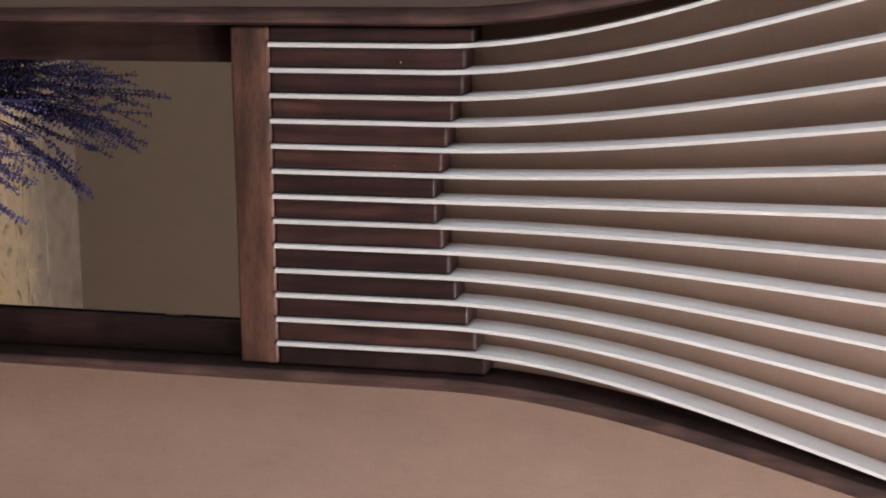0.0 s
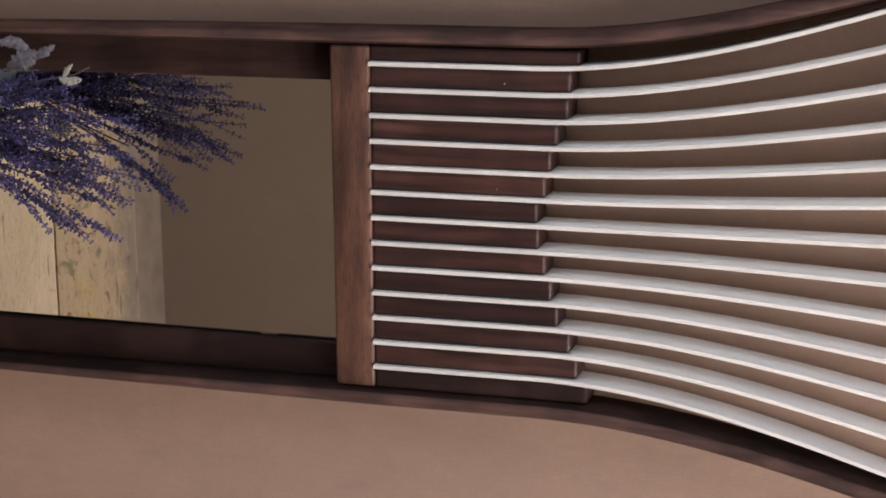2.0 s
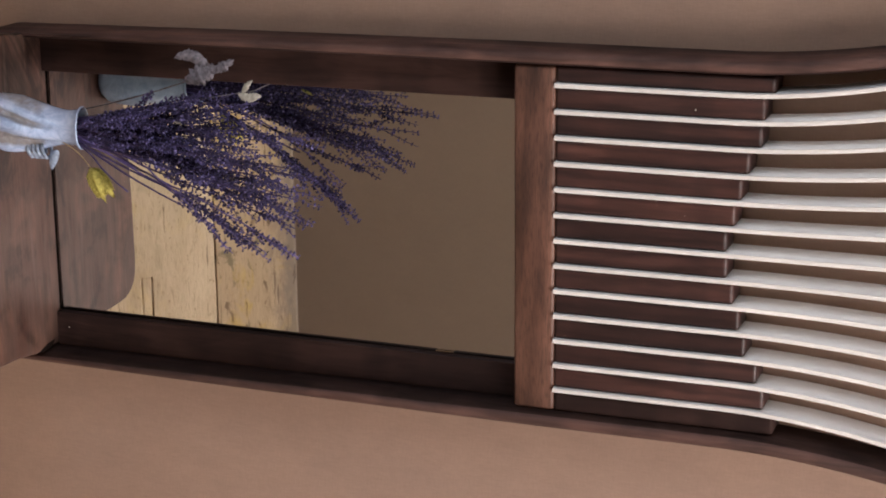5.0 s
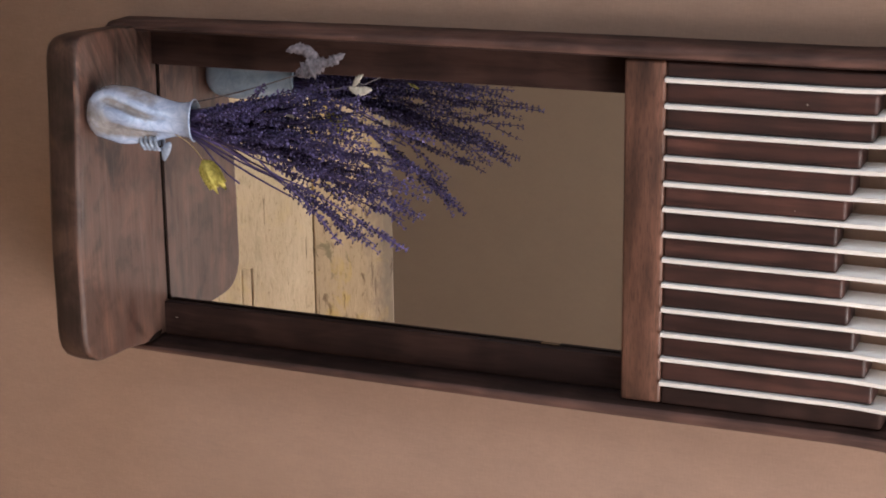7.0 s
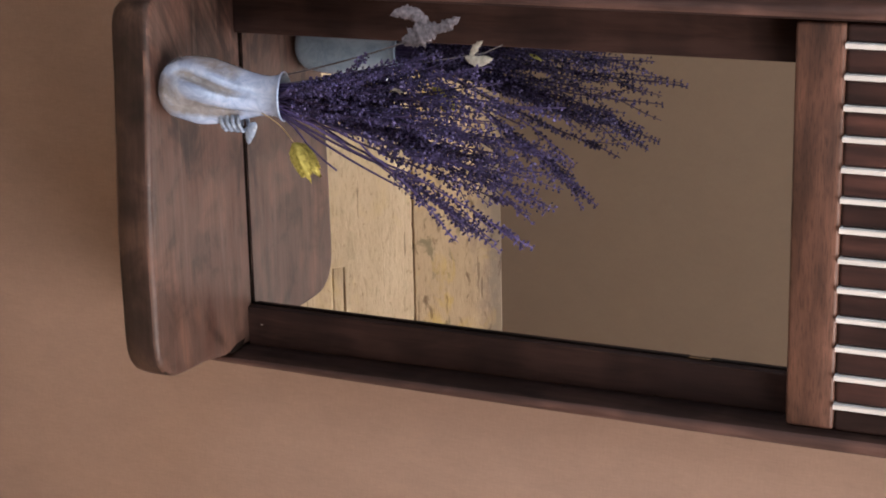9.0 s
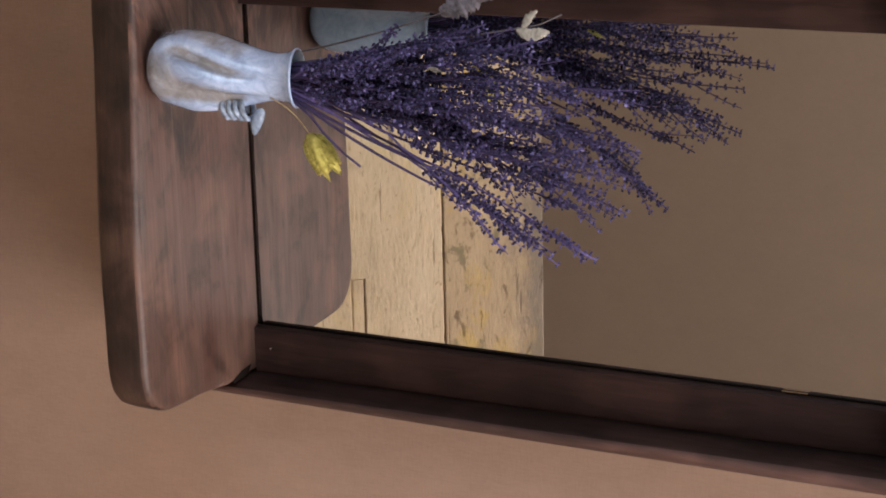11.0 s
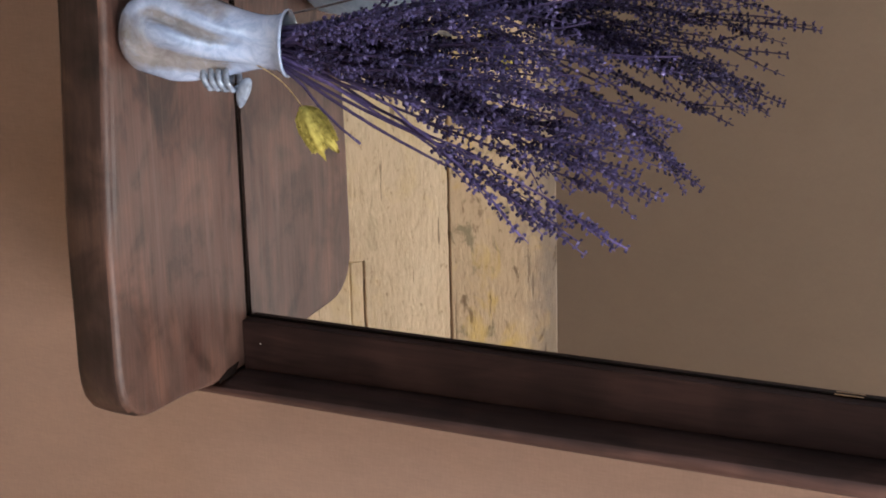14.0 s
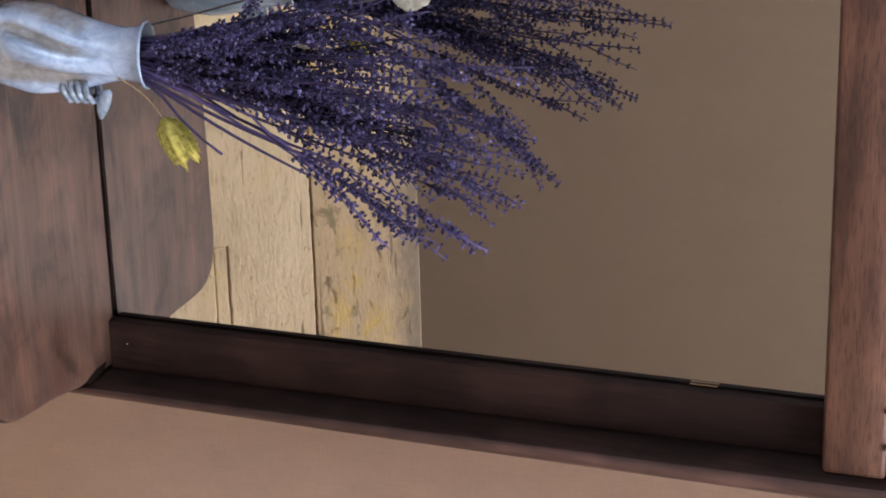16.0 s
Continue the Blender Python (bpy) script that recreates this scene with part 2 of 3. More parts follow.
def vase_glaze():
    m, n, links, b = material("pale_blue_glaze", 0.24, 0.0, 0.7)
    vec = coords(n, links, (1, 1, 1))
    t = noise_tex(n, links, vec, 60, 7, 0.68, 1.0)
    tan = ramp(n, [(0.28, (0.15, 0.145, 0.15)), (0.5, (0.245, 0.24, 0.255)), (0.75, (0.35, 0.35, 0.375))])
    blue = ramp(n, [(0.25, (0.20, 0.27, 0.42)), (0.5, (0.37, 0.46, 0.66)), (0.75, (0.58, 0.67, 0.84))])
    links.new(t.outputs[0], tan.inputs[0])
    links.new(t.outputs[0], blue.inputs[0])
    thick = n.new("ShaderNodeAttribute")               # the glaze lies thicker on the ridges and the neck
    thick.attribute_name = "glaze"
    vein = noise_tex(n, links, vec, 90, 5, 0.6, 0.6)
    add = n.new("ShaderNodeMath")
    add.operation = "MULTIPLY_ADD"
    links.new(vein.outputs[0], add.inputs[0])
    add.inputs[1].default_value = 0.7
    links.new(thick.outputs["Fac"], add.inputs[2])
    cover = ramp(n, [(0.38, (0, 0, 0)), (0.80, (1, 1, 1))])
    links.new(add.outputs[0], cover.inputs[0])
    split = n.new("ShaderNodeSeparateXYZ")
    links.new(vec, split.inputs[0])
    behind = n.new("ShaderNodeMapRange")               # the pot was dipped in a greener glaze at its back
    behind.inputs[1].default_value, behind.inputs[2].default_value = 0.004, 0.014
    links.new(split.outputs[1], behind.inputs[0])
    teal = ramp(n, [(0.25, (0.155, 0.22, 0.305)), (0.75, (0.32, 0.41, 0.52))])
    links.new(t.outputs[0], teal.inputs[0])
    front = mixed(n, links, "MIX", cover.outputs[0], tan.outputs[0], blue.outputs[0])
    links.new(mixed(n, links, "MIX", behind.outputs[0], front, teal.outputs[0]), b.inputs["Base Color"])
    b.inputs["Coat Weight"].default_value, b.inputs["Coat Roughness"].default_value = 1.0, 0.06
    t2 = noise_tex(n, links, vec, 130, 4)
    bump(n, links, b, t2.outputs[0], 0.06, 0.0006)
    return m


M["glaze"] = vase_glaze()
M["glaze_grey"] = simple("grey_blue_glaze", (0.24, 0.29, 0.38), 0.12, 160, 0.55, 0.15, 0.0008, 0.7)
M["floret"] = simple("lavender_floret", (0.052, 0.043, 0.112), 0.75, 300, 0.35, 0.1, 0.0003, 0.2, 0.65)
fm = M["floret"].node_tree
geo = fm.nodes.new("ShaderNodeNewGeometry")
hue = ramp(fm.nodes, [(0.0, (0.015, 0.013, 0.033)), (0.36, (0.038, 0.030, 0.080)), (0.78, (0.082, 0.067, 0.175)), (1.0, (0.190, 0.165, 0.340))])
fm.links.new(geo.outputs["Random Per Island"], hue.inputs[0])
grain_n = noise_tex(fm.nodes, fm.links, coords(fm.nodes, fm.links, (1, 1, 1)), 70, 3)
patch = ramp(fm.nodes, [(0.3, (0.6, 0.6, 0.6)), (0.7, (1.35, 1.35, 1.35))])
fm.links.new(grain_n.outputs[0], patch.inputs[0])
fm.links.new(mixed(fm.nodes, fm.links, "MULTIPLY", 1.0, hue.outputs[0], patch.outputs[0]), fm.nodes["Principled BSDF"].inputs["Base Color"])
M["stem"] = simple("lavender_stem", (0.042, 0.029, 0.080), 0.7, 200, 0.3, 0.1, 0.0003, 0.3)
# paler copy of the stem: light on the outer stalks put into colour
M["stem_lit"] = simple("lit_violet_stem", (0.105, 0.080, 0.225), 0.7, 200, 0.3, 0.1, 0.0003, 0.3)
M["speck"] = simple("pale_speck", (0.62, 0.58, 0.50), 0.7, 300, 0.1)
M["chip_glint"] = simple("golden_glint", (0.24, 0.13, 0.055), 0.5, 400, 0.3)
M["grey_leaf"] = simple("felted_grey_leaf", (0.165, 0.145, 0.16), 0.9, 260, 0.45, 0.8, 0.0016, 0.1)
M["cream_leaf"] = simple("dry_cream_leaf", (0.40, 0.36, 0.30), 0.85, 300, 0.3, 0.4, 0.0008, 0.2)
M["grey_stalk"] = simple("dry_grey_stalk", (0.085, 0.072, 0.075), 0.85, 300, 0.3)
M["yellow"] = simple("dried_yellow_petal", (0.36, 0.30, 0.075), 0.9, 260, 0.4, 0.4, 0.0008, 0.15, 0.35)
M["straw"] = simple("straw_stem", (0.36, 0.26, 0.12), 0.7, 200, 0.2)


def old_plank(name, yellow, grey_green, tint, grime=0.0):
    """Weathered board, grain along x: fine streaks, short splits, yellow paint stains, grey-green damp marks."""
    m, n, links, b = material(name, 0.72, 0.0, 0.3)
    big = noise_tex(n, links, coords(n, links, (0.22, 1, 1)), 20, 5, 0.65, 0.6)
    thin = noise_tex(n, links, coords(n, links, (0.16, 1, 1)), 420, 5, 0.7, 0.6)
    col = ramp(n, [(0.28, (0.37, 0.285, 0.185)), (0.5, (0.44, 0.345, 0.23)), (0.75, (0.50, 0.405, 0.28))])
    links.new(big.outputs[0], col.inputs[0])
    streak = ramp(n, [(0.30, (0.62, 0.58, 0.54)), (0.46, (0.96, 0.955, 0.95)), (0.66, (1.07, 1.07, 1.07))])
    links.new(thin.outputs[0], streak.inputs[0])
    c = mixed(n, links, "MULTIPLY", 0.75, col.outputs[0], streak.outputs[0])
    split = noise_tex(n, links, coords(n, links, (0.055, 1, 1)), 105, 4, 0.6, 0.7)
    rc = ramp(n, [(0.342, (0.16, 0.12, 0.09)), (0.362, (1, 1, 1))])
    links.new(split.outputs[0], rc.inputs[0])
    c = mixed(n, links, "MULTIPLY", 0.65, c, rc.outputs[0])
    pits = noise_tex(n, links, coords(n, links, (0.5, 1, 1)), 230, 4, 0.7)
    rp = ramp(n, [(0.32, (0.45, 0.40, 0.34)), (0.39, (1, 1, 1))])
    links.new(pits.outputs[0], rp.inputs[0])
    c = mixed(n, links, "MULTIPLY", 0.7, c, rp.outputs[0])
    grey = noise_tex(n, links, coords(n, links, (0.55, 1, 1)), 48, 5, 0.65, 0.5)
    rg = ramp(n, [(0.57, (0, 0, 0)), (0.66, (grey_green,) * 3)])
    links.new(grey.outputs[0], rg.inputs[0])
    c = mixed(n, links, "MIX", rg.outputs[0], c, (0.17, 0.145, 0.085))
    spots = noise_tex(n, links, coords(n, links, (0.7, 1, 1)), 22, 4, 0.6, 0.6)
    rs = ramp(n, [(0.55, (0, 0, 0)), (0.68, (yellow,) * 3)])
    links.new(spots.outputs[0], rs.inputs[0])
    c = mixed(n, links, "MIX", rs.outputs[0], c, (0.52, 0.37, 0.05))
    c = mixed(n, links, "MULTIPLY", 1.0, c, tint)
    if grime:                                          # ragged grime along the handled upper edge, with dark knocks
        place = n.new("ShaderNodeSeparateXYZ")
        links.new(coords(n, links, (1, 1, 1)), place.inputs[0])
        ragged = noise_tex(n, links, coords(n, links, (0.5, 1, 1)), 60, 4, 0.65, 0.4)
        shifted = n.new("ShaderNodeMath")
        shifted.operation = "MULTIPLY_ADD"
        links.new(ragged.outputs[0], shifted.inputs[0])
        shifted.inputs[1].default_value = 0.05
        links.new(place.outputs[2], shifted.inputs[2])
        band = n.new("ShaderNodeMapRange")
        band.inputs[1].default_value, band.inputs[2].default_value, band.inputs[4].default_value = 0.867, 0.889, grime
        links.new(shifted.outputs[0], band.inputs[0])
        c = mixed(n, links, "MIX", band.outputs[0], c, (0.205, 0.160, 0.120))
        knocks = noise_tex(n, links, coords(n, links, (0.45, 1, 1)), 75, 3, 0.5, 0.5)
        rk = ramp(n, [(0.60, (1, 1, 1)), (0.67, (0.42, 0.38, 0.34))])
        links.new(knocks.outputs[0], rk.inputs[0])
        c = mixed(n, links, "MULTIPLY", 1.0, c, rk.outputs[0])
    links.new(c, b.inputs["Base Color"])
    lumps = noise_tex(n, links, coords(n, links, (0.4, 1, 1)), 260, 4, 0.7, 0.3)
    high = mixed(n, links, "MULTIPLY", 1.0, thin.outputs[0], rc.outputs[0])
    high = mixed(n, links, "ADD", 1.0, high, lumps.outputs[0])
    bump(n, links, b, high, 0.45, 0.0014)
    return m


M["plank"] = old_plank("weathered_plank", 0.12, 0.25, (1.40, 1.43, 1.43))
M["plank_stained"] = old_plank("stained_weathered_plank", 0.62, 0.85, (1.08, 1.03, 0.95), 0.9)


# ---------------------------------------------------------------- building helpers
def part(name, bm, mat, parent=None, label="", smooth=False):
    """Links a bmesh as one mesh object, under a thing or a part."""
    me = bpy.data.meshes.new(name)
    bmesh.ops.recalc_face_normals(bm, faces=bm.faces)
    bm.to_mesh(me)
    bm.free()
    me.materials.append(mat)
    if smooth:
        for p in me.polygons:
            p.use_smooth = True
    ob = new(name, me)
    if parent is not None:
        ob.parent = parent
    if label:
        tagged(ob, label)
    return ob


def raw_part(name, verts, faces, mat, parent=None, label="", smooth=False):
    me = bpy.data.meshes.new(name)
    me.from_pydata(verts, [], faces)
    me.materials.append(mat)
    if smooth:
        for p in me.polygons:
            p.use_smooth = True
    ob = new(name, me)
    if parent is not None:
        ob.parent = parent
    if label:
        tagged(ob, label)
    return ob


def box(x0, x1, y0, y1, z0, z1, round_by=0.0, segments=2):
    bm = bmesh.new()
    bmesh.ops.create_cube(bm, size=1.0)
    for v in bm.verts:
        v.co = Vector((x0 + (v.co.x + 0.5) * (x1 - x0), y0 + (v.co.y + 0.5) * (y1 - y0), z0 + (v.co.z + 0.5) * (z1 - z0)))
    if round_by:
        bmesh.ops.bevel(bm, geom=bm.edges[:], offset=round_by, segments=segments, profile=0.5, affect="EDGES")
    return bm


def swept(rings, closed_ends=True):
    """Joins rings of equally many points into a tube."""
    bm = bmesh.new()
    rows = [[bm.verts.new(p) for p in ring] for ring in rings]
    k = len(rows[0])
    for a, c in zip(rows, rows[1:]):
        for i in range(k):
            bm.faces.new((a[i], a[(i + 1) % k], c[(i + 1) % k], c[i]))
    if closed_ends:
        bm.faces.new(rows[0][::-1])
        bm.faces.new(rows[-1])
    return bm


def tube(points, radii, k=6):
    """Verts and faces of a thin tube along points."""
    verts, faces = [], []
    pts = [Vector(p) for p in points]
    for i, p in enumerate(pts):
        d = (pts[min(i + 1, len(pts) - 1)] - pts[max(i - 1, 0)]).normalized()
        a = d.orthogonal().normalized()
        c = d.cross(a)
        for j in range(k):
            t = 2 * math.pi * j / k
            verts.append(p + float(radii[i]) * (math.cos(t) * a + math.sin(t) * c))
    for i in range(len(pts) - 1):
        for j in range(k):
            faces.append((i * k + j, i * k + (j + 1) % k, (i + 1) * k + (j + 1) % k, (i + 1) * k + j))
    faces.append(tuple(range(k))[::-1])
    faces.append(tuple(range((len(pts) - 1) * k, len(pts) * k)))
    return verts, faces


def empty(name, place=(0, 0, 0)):
    ob = new(name)
    ob.location = place
    ob.empty_display_size = 0.05
    return ob


# ---------------------------------------------------------------- room
Y_WALL = -0.012
X_W, X_E, Y_S, Z_C = -1.7, 1.9, -2.35, 3.0
T = 0.12


def structure(name, bm, mat, label, category):
    return tagged(part(name, bm, mat), label, category, "", "structure")


structure("floor", box(X_W - T, X_E + T, Y_S - T, T, -T, 0), M["floor"], "plain brown floor of the room", "floor")
SKY_X0, SKY_X1, SKY_Y0, SKY_Y1 = 0.05, 1.85, -1.90, -0.40        # opening of the skylight


def joined(boxes):
    bm = bmesh.new()
    for a in boxes:
        piece = box(*a)
        me = bpy.data.meshes.new("piece")
        piece.to_mesh(me)
        piece.free()
        bm.from_mesh(me)
        bpy.data.meshes.remove(me)
    return bm


structure("ceiling", joined([(X_W - T, SKY_X0, Y_S - T, T, Z_C, Z_C + T), (SKY_X1, X_E + T, Y_S - T, T, Z_C, Z_C + T),
                             (SKY_X0, SKY_X1, Y_S - T, SKY_Y0, Z_C, Z_C + T), (SKY_X0, SKY_X1, SKY_Y1, T, Z_C, Z_C + T)]), M["ceiling"], "plain pale ceiling with a skylight opening", "ceiling")
skylight = tagged(empty("window_2", (SKY_X0, SKY_Y0, Z_C + 0.06)), "white painted skylight window in the ceiling", "window", "", "structure")
SW, SH = SKY_X1 - SKY_X0, SKY_Y1 - SKY_Y0
for a in ((0, 0.05, 0, SH), (SW - 0.05, SW, 0, SH), (0.05, SW - 0.05, 0, 0.05), (0.05, SW - 0.05, SH - 0.05, SH)):
    part("window_frame", box(*a, 0.0, 0.04, 0.004), M["frame_white"], skylight)
part("pane", box(0.05, SW - 0.05, 0.05, SH - 0.05, 0.017, 0.023), M["glass"], skylight).visible_shadow = False
structure("wall_north", box(X_W, X_E, Y_WALL, Y_WALL + T, 0, Z_C), M["wall"], "brown wall with a fine woven covering behind the mirror", "wall")
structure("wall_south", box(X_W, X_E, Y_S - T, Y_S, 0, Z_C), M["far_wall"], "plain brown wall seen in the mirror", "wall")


def side_wall(name, x0, x1, y0, y1, z0, z1, number):
    """A side wall with a window opening through it."""
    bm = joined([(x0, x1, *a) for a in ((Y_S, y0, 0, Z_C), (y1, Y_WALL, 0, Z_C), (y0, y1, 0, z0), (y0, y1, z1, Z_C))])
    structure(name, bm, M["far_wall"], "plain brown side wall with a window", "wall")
    win = tagged(empty(f"window_{number}", ((x0 + x1) / 2, (y0 + y1) / 2, z0)), "white painted window that lets daylight in", "window", "", "structure")
    xm, w = 0.0, 0.02
    h, half = z1 - z0, (y1 - y0) / 2
    for a in ((-half, -half + 0.05, 0, h), (half - 0.05, half, 0, h), (-half + 0.05, half - 0.05, 0, 0.05), (-half + 0.05, half - 0.05, h - 0.05, h), (-0.02, 0.02, 0.05, h - 0.05)):
        part("window_frame", box(xm - w, xm + w, a[0], a[1], a[2], a[3], 0.004), M["frame_white"], win)
    for a in ((-half + 0.05, -0.02), (0.02, half - 0.05)):
        pane = part("pane", box(-0.003, 0.003, a[0], a[1], 0.05, h - 0.05), M["glass"], win)
        pane.visible_shadow = False


side_wall("wall_west", X_W - T, X_W, -2.15, -0.85, 0.20, 2.50, 1)
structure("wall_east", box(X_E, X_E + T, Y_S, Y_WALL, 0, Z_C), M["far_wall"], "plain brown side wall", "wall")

# ---------------------------------------------------------------- the mirror with its shelf
Z0 = -DROP
ZS = 1.248 + Z0        # top of the shelf
Y_GLASS = -0.017
Y_FRONT = -0.058
ZB0, ZB1 = 1.7485 + Z0, 1.787 + Z0      # crossbar
Z_TOP = 2.43 + Z0

mirror = tagged(empty("wall_mirror", (0, Y_WALL, ZS - 0.03)), "dark walnut wall mirror with a shelf and fanned white slats", "mirror")
MBASE = mirror.location.copy()


def on_mirror(name, bm, mat, label="", smooth=False):
    bmesh.ops.translate(bm, verts=bm.verts, vec=-MBASE)
    return part(name, bm, mat, mirror, label, smooth)


def faced(ob, mat, pick):
    """Gives the faces that pick(centre, normal) chooses a second material."""
    ob.data.materials.append(mat)
    for p in ob.data.polygons:
        if pick(p.center, p.normal):
            p.material_index = 1
    return ob


def spread(z):
    """How far the slats fan out at a height, 0 where they are straight."""
    t = max(0.0, z - (1.94 + Z0))
    return 6.0 * t * t - 5.3 * t * t * t


def rail_outer(z):
    return float(np.interp(z - Z0, (1.21, 1.46, 1.75, 1.97), (0.1715, 0.1750, 0.1775, 0.1780))) + 0.127 * spread(z)


def rail_ring(sign, z):
    out = rail_outer(z)
    inn = 0.1605 + 0.122 * spread(z)
    if sign < 0:
        out -= 0.002
    y0, y1 = Y_FRONT, Y_WALL - 0.001
    r = 0.0042
    ring = [(inn, y1), (inn, y0 + 0.016), (inn + 0.0012, y0 + 0.007), (inn + 0.0035, y0 + 0.0022), (inn + 0.0060, y0), (out - 1.2 * r, y0 + 0.0006), (out - 0.6 * r, y0 + 0.6 * r), (out, y0 + 2.2 * r), (out, y1)]
    return [(sign * x, y, z) for x, y in ring]


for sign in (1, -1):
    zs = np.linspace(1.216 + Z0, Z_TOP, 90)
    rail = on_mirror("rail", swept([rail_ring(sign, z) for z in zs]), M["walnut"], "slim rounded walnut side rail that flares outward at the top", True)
    # inner faces darkened below the fan: the recess's shade put into colour
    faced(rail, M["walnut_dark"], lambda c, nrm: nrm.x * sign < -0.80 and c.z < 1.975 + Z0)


def widened(bm):
    """The opening widens a little upward on the right-hand stile."""
    for v in bm.verts:
        if 0.12 < v.co.x < 0.14:
            v.co.x += 0.0026 * (v.co.z - ZS) / (ZB0 - ZS)
    return bm


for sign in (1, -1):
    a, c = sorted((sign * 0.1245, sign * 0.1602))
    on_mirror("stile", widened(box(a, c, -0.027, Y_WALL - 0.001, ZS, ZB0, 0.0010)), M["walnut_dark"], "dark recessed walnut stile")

on_mirror("crossbar", box(-0.1603, 0.1603, -0.05, Y_WALL - 0.001, ZB0, ZB1, 0.0032, 3), M["walnut_bar"], "rounded walnut crossbar", True)
on_mirror("mirror_glass", widened(box(-0.1243, 0.1243, Y_GLASS, Y_WALL - 0.0015, ZS - 0.006, ZB0 - 0.001)), M["mirror"], "clean mirror glass")
on_mirror("edge_strip", box(-0.1243, 0.1243, -0.0190, Y_GLASS - 0.0005, ZS - 0.02, ZS - 0.001), M["strip_black"], "black strip under the glass")

# black strips added for the dark line of the stile sides and reflections
for sign in (1, -1):
    a, c = sorted((sign * 0.1234, sign * 0.1242))
    on_mirror("edge_strip", widened(box(a, c, -0.0184, Y_GLASS - 0.0005, ZS, ZB0 - 0.001)), M["strip_black"], "thin black strip drawn for the dark stile side and its reflection")

# blocks between the slats, their tops stepping down towards the middle
SLAT_X = [-0.1437 + 0.02362 * i for i in range(13)]
TOPS = [1.982, 1.974, 1.972, 1.962, 1.956, 1.951, 1.944, 1.945, 1.951, 1.957, 1.963, 1.974, 1.981, 1.990]
HALF = 0.00205
for i, top in enumerate(TOPS):
    a = SLAT_X[i - 1] + HALF if i else -0.1603
    c = SLAT_X[i] - HALF if i < 13 else 0.1603
    # the last block's dark walnut stands for shade beside the rail
    on_mirror("wood_block", box(a, c, -0.0495, Y_WALL - 0.004, ZB1, top + Z0, 0.0034, 4), M["walnut_dark" if i == 13 else "block"], "end block beside the rail, darkened for the shade there" if i == 13 else "")

CENTRE = -0.0025
for i, x0 in enumerate(SLAT_X):
    rings = []
    for z in np.concatenate([np.linspace(ZB1, 1.93 + Z0, 4), np.linspace(1.94 + Z0, Z_TOP - 0.01, 50)]):
        x = CENTRE + (x0 - CENTRE) * (1 + spread(z))
        e = 0.0006
        y0, y1 = -0.0528, Y_WALL - 0.004
        rings.append([(x - HALF, y1, z), (x - HALF, y0 + e, z), (x - HALF + e, y0, z), (x + HALF - e, y0, z), (x + HALF, y0 + e, z), (x + HALF, y1, z)])
    slat = on_mirror("slat", swept(rings), M["maple"], "thin pale wooden slat curving outward, its sides whitened for the light on them")
    # sides get a whiter material: the light on them is put into colour
    faced(slat, M["white_side"], lambda c, nrm: abs(nrm.y) < 0.3)


def shelf_mesh():
    """The shelf: a rounded slab, a little deeper towards the right, with softened edges."""
    pts = [(0.1575, -0.0208), (0.1590, -0.06), (0.1555, -0.084), (0.1530, -0.101), (0.1520, -0.132), (0.1495, -0.158), (0.1405, -0.1755), (0.121, -0.1822),
           (0.09, -0.1815), (0.05, -0.1815), (0.0, -0.1795), (-0.05, -0.1752), (-0.10, -0.1705), (-0.140, -0.1685), (-0.158, -0.1665), (-0.1685, -0.158), (-0.1715, -0.14), (-0.170, -0.10), (-0.1665, -0.06), (-0.163, -0.0208)]
    ring = []
    for i, p in enumerate(pts):                   # corner cutting makes a smooth outline
        q = pts[(i + 1) % len(pts)]
        if i in (0, len(pts) - 1):
            ring.append(p)
            continue
        ring += [tuple(0.75 * u + 0.25 * v for u, v in zip(p, q)), tuple(0.25 * u + 0.75 * v for u, v in zip(p, q))]
    cx, cy = -0.005, -0.07
    # setback of the front edge, outward growth, height under the top
    levels = [(0.005, -0.0060, -0.0320), (0.005, -0.0032, -0.0312), (0.005, -0.0014, -0.0285), (0.0055, 0.0, -0.0190), (0.0068, 0.0006, -0.0085), (0.0078, 0.0009, -0.0042), (0.0090, 0.0002, -0.0016), (0.0106, -0.0012, -0.0003), (0.0122, -0.0030, 0.0)]
    rings = []
    for back, s, dz in levels:
        row = []
        for x, y in ring:
            if y > -0.055:
                row.append((x, y, ZS + dz))
            else:
                d = math.hypot(x - cx, y - cy)
                front = min(1.0, max(0.0, (-y - 0.140) / 0.03))
                thick = 1 + 0.065 * min(1.0, max(0.0, (0.11 - x) / 0.10))        # thinner at its eastern end
                row.append((x + (x - cx) / d * s, y + (y - cy) / d * s + back * front, ZS + dz * thick))
        rings.append(row)
    return swept(rings)


# the front edge gets a darker walnut that carries its shade
shelf = faced(on_mirror("shelf", shelf_mesh(), M["walnut_shelf"], "rounded walnut shelf board with streaked grain and blotched, shade-darkened edge"), M["walnut_edge"], lambda c, nrm: abs(nrm.z) < 0.5 and nrm.y < 0.2)
for p in shelf.data.polygons:
    p.use_smooth = abs(p.normal.z) < 0.98

# small marks: a drawn glint, paint specks, shade at the stile's foot as a plate
# golden strip whose colour is the glint at the edge of the glass
on_mirror("chip_glint", box(0.1246, 0.1250, -0.0200, -0.0186, 1.240, 1.258, 0.00015), M["chip_glint"], "golden glint drawn as a thin strip")
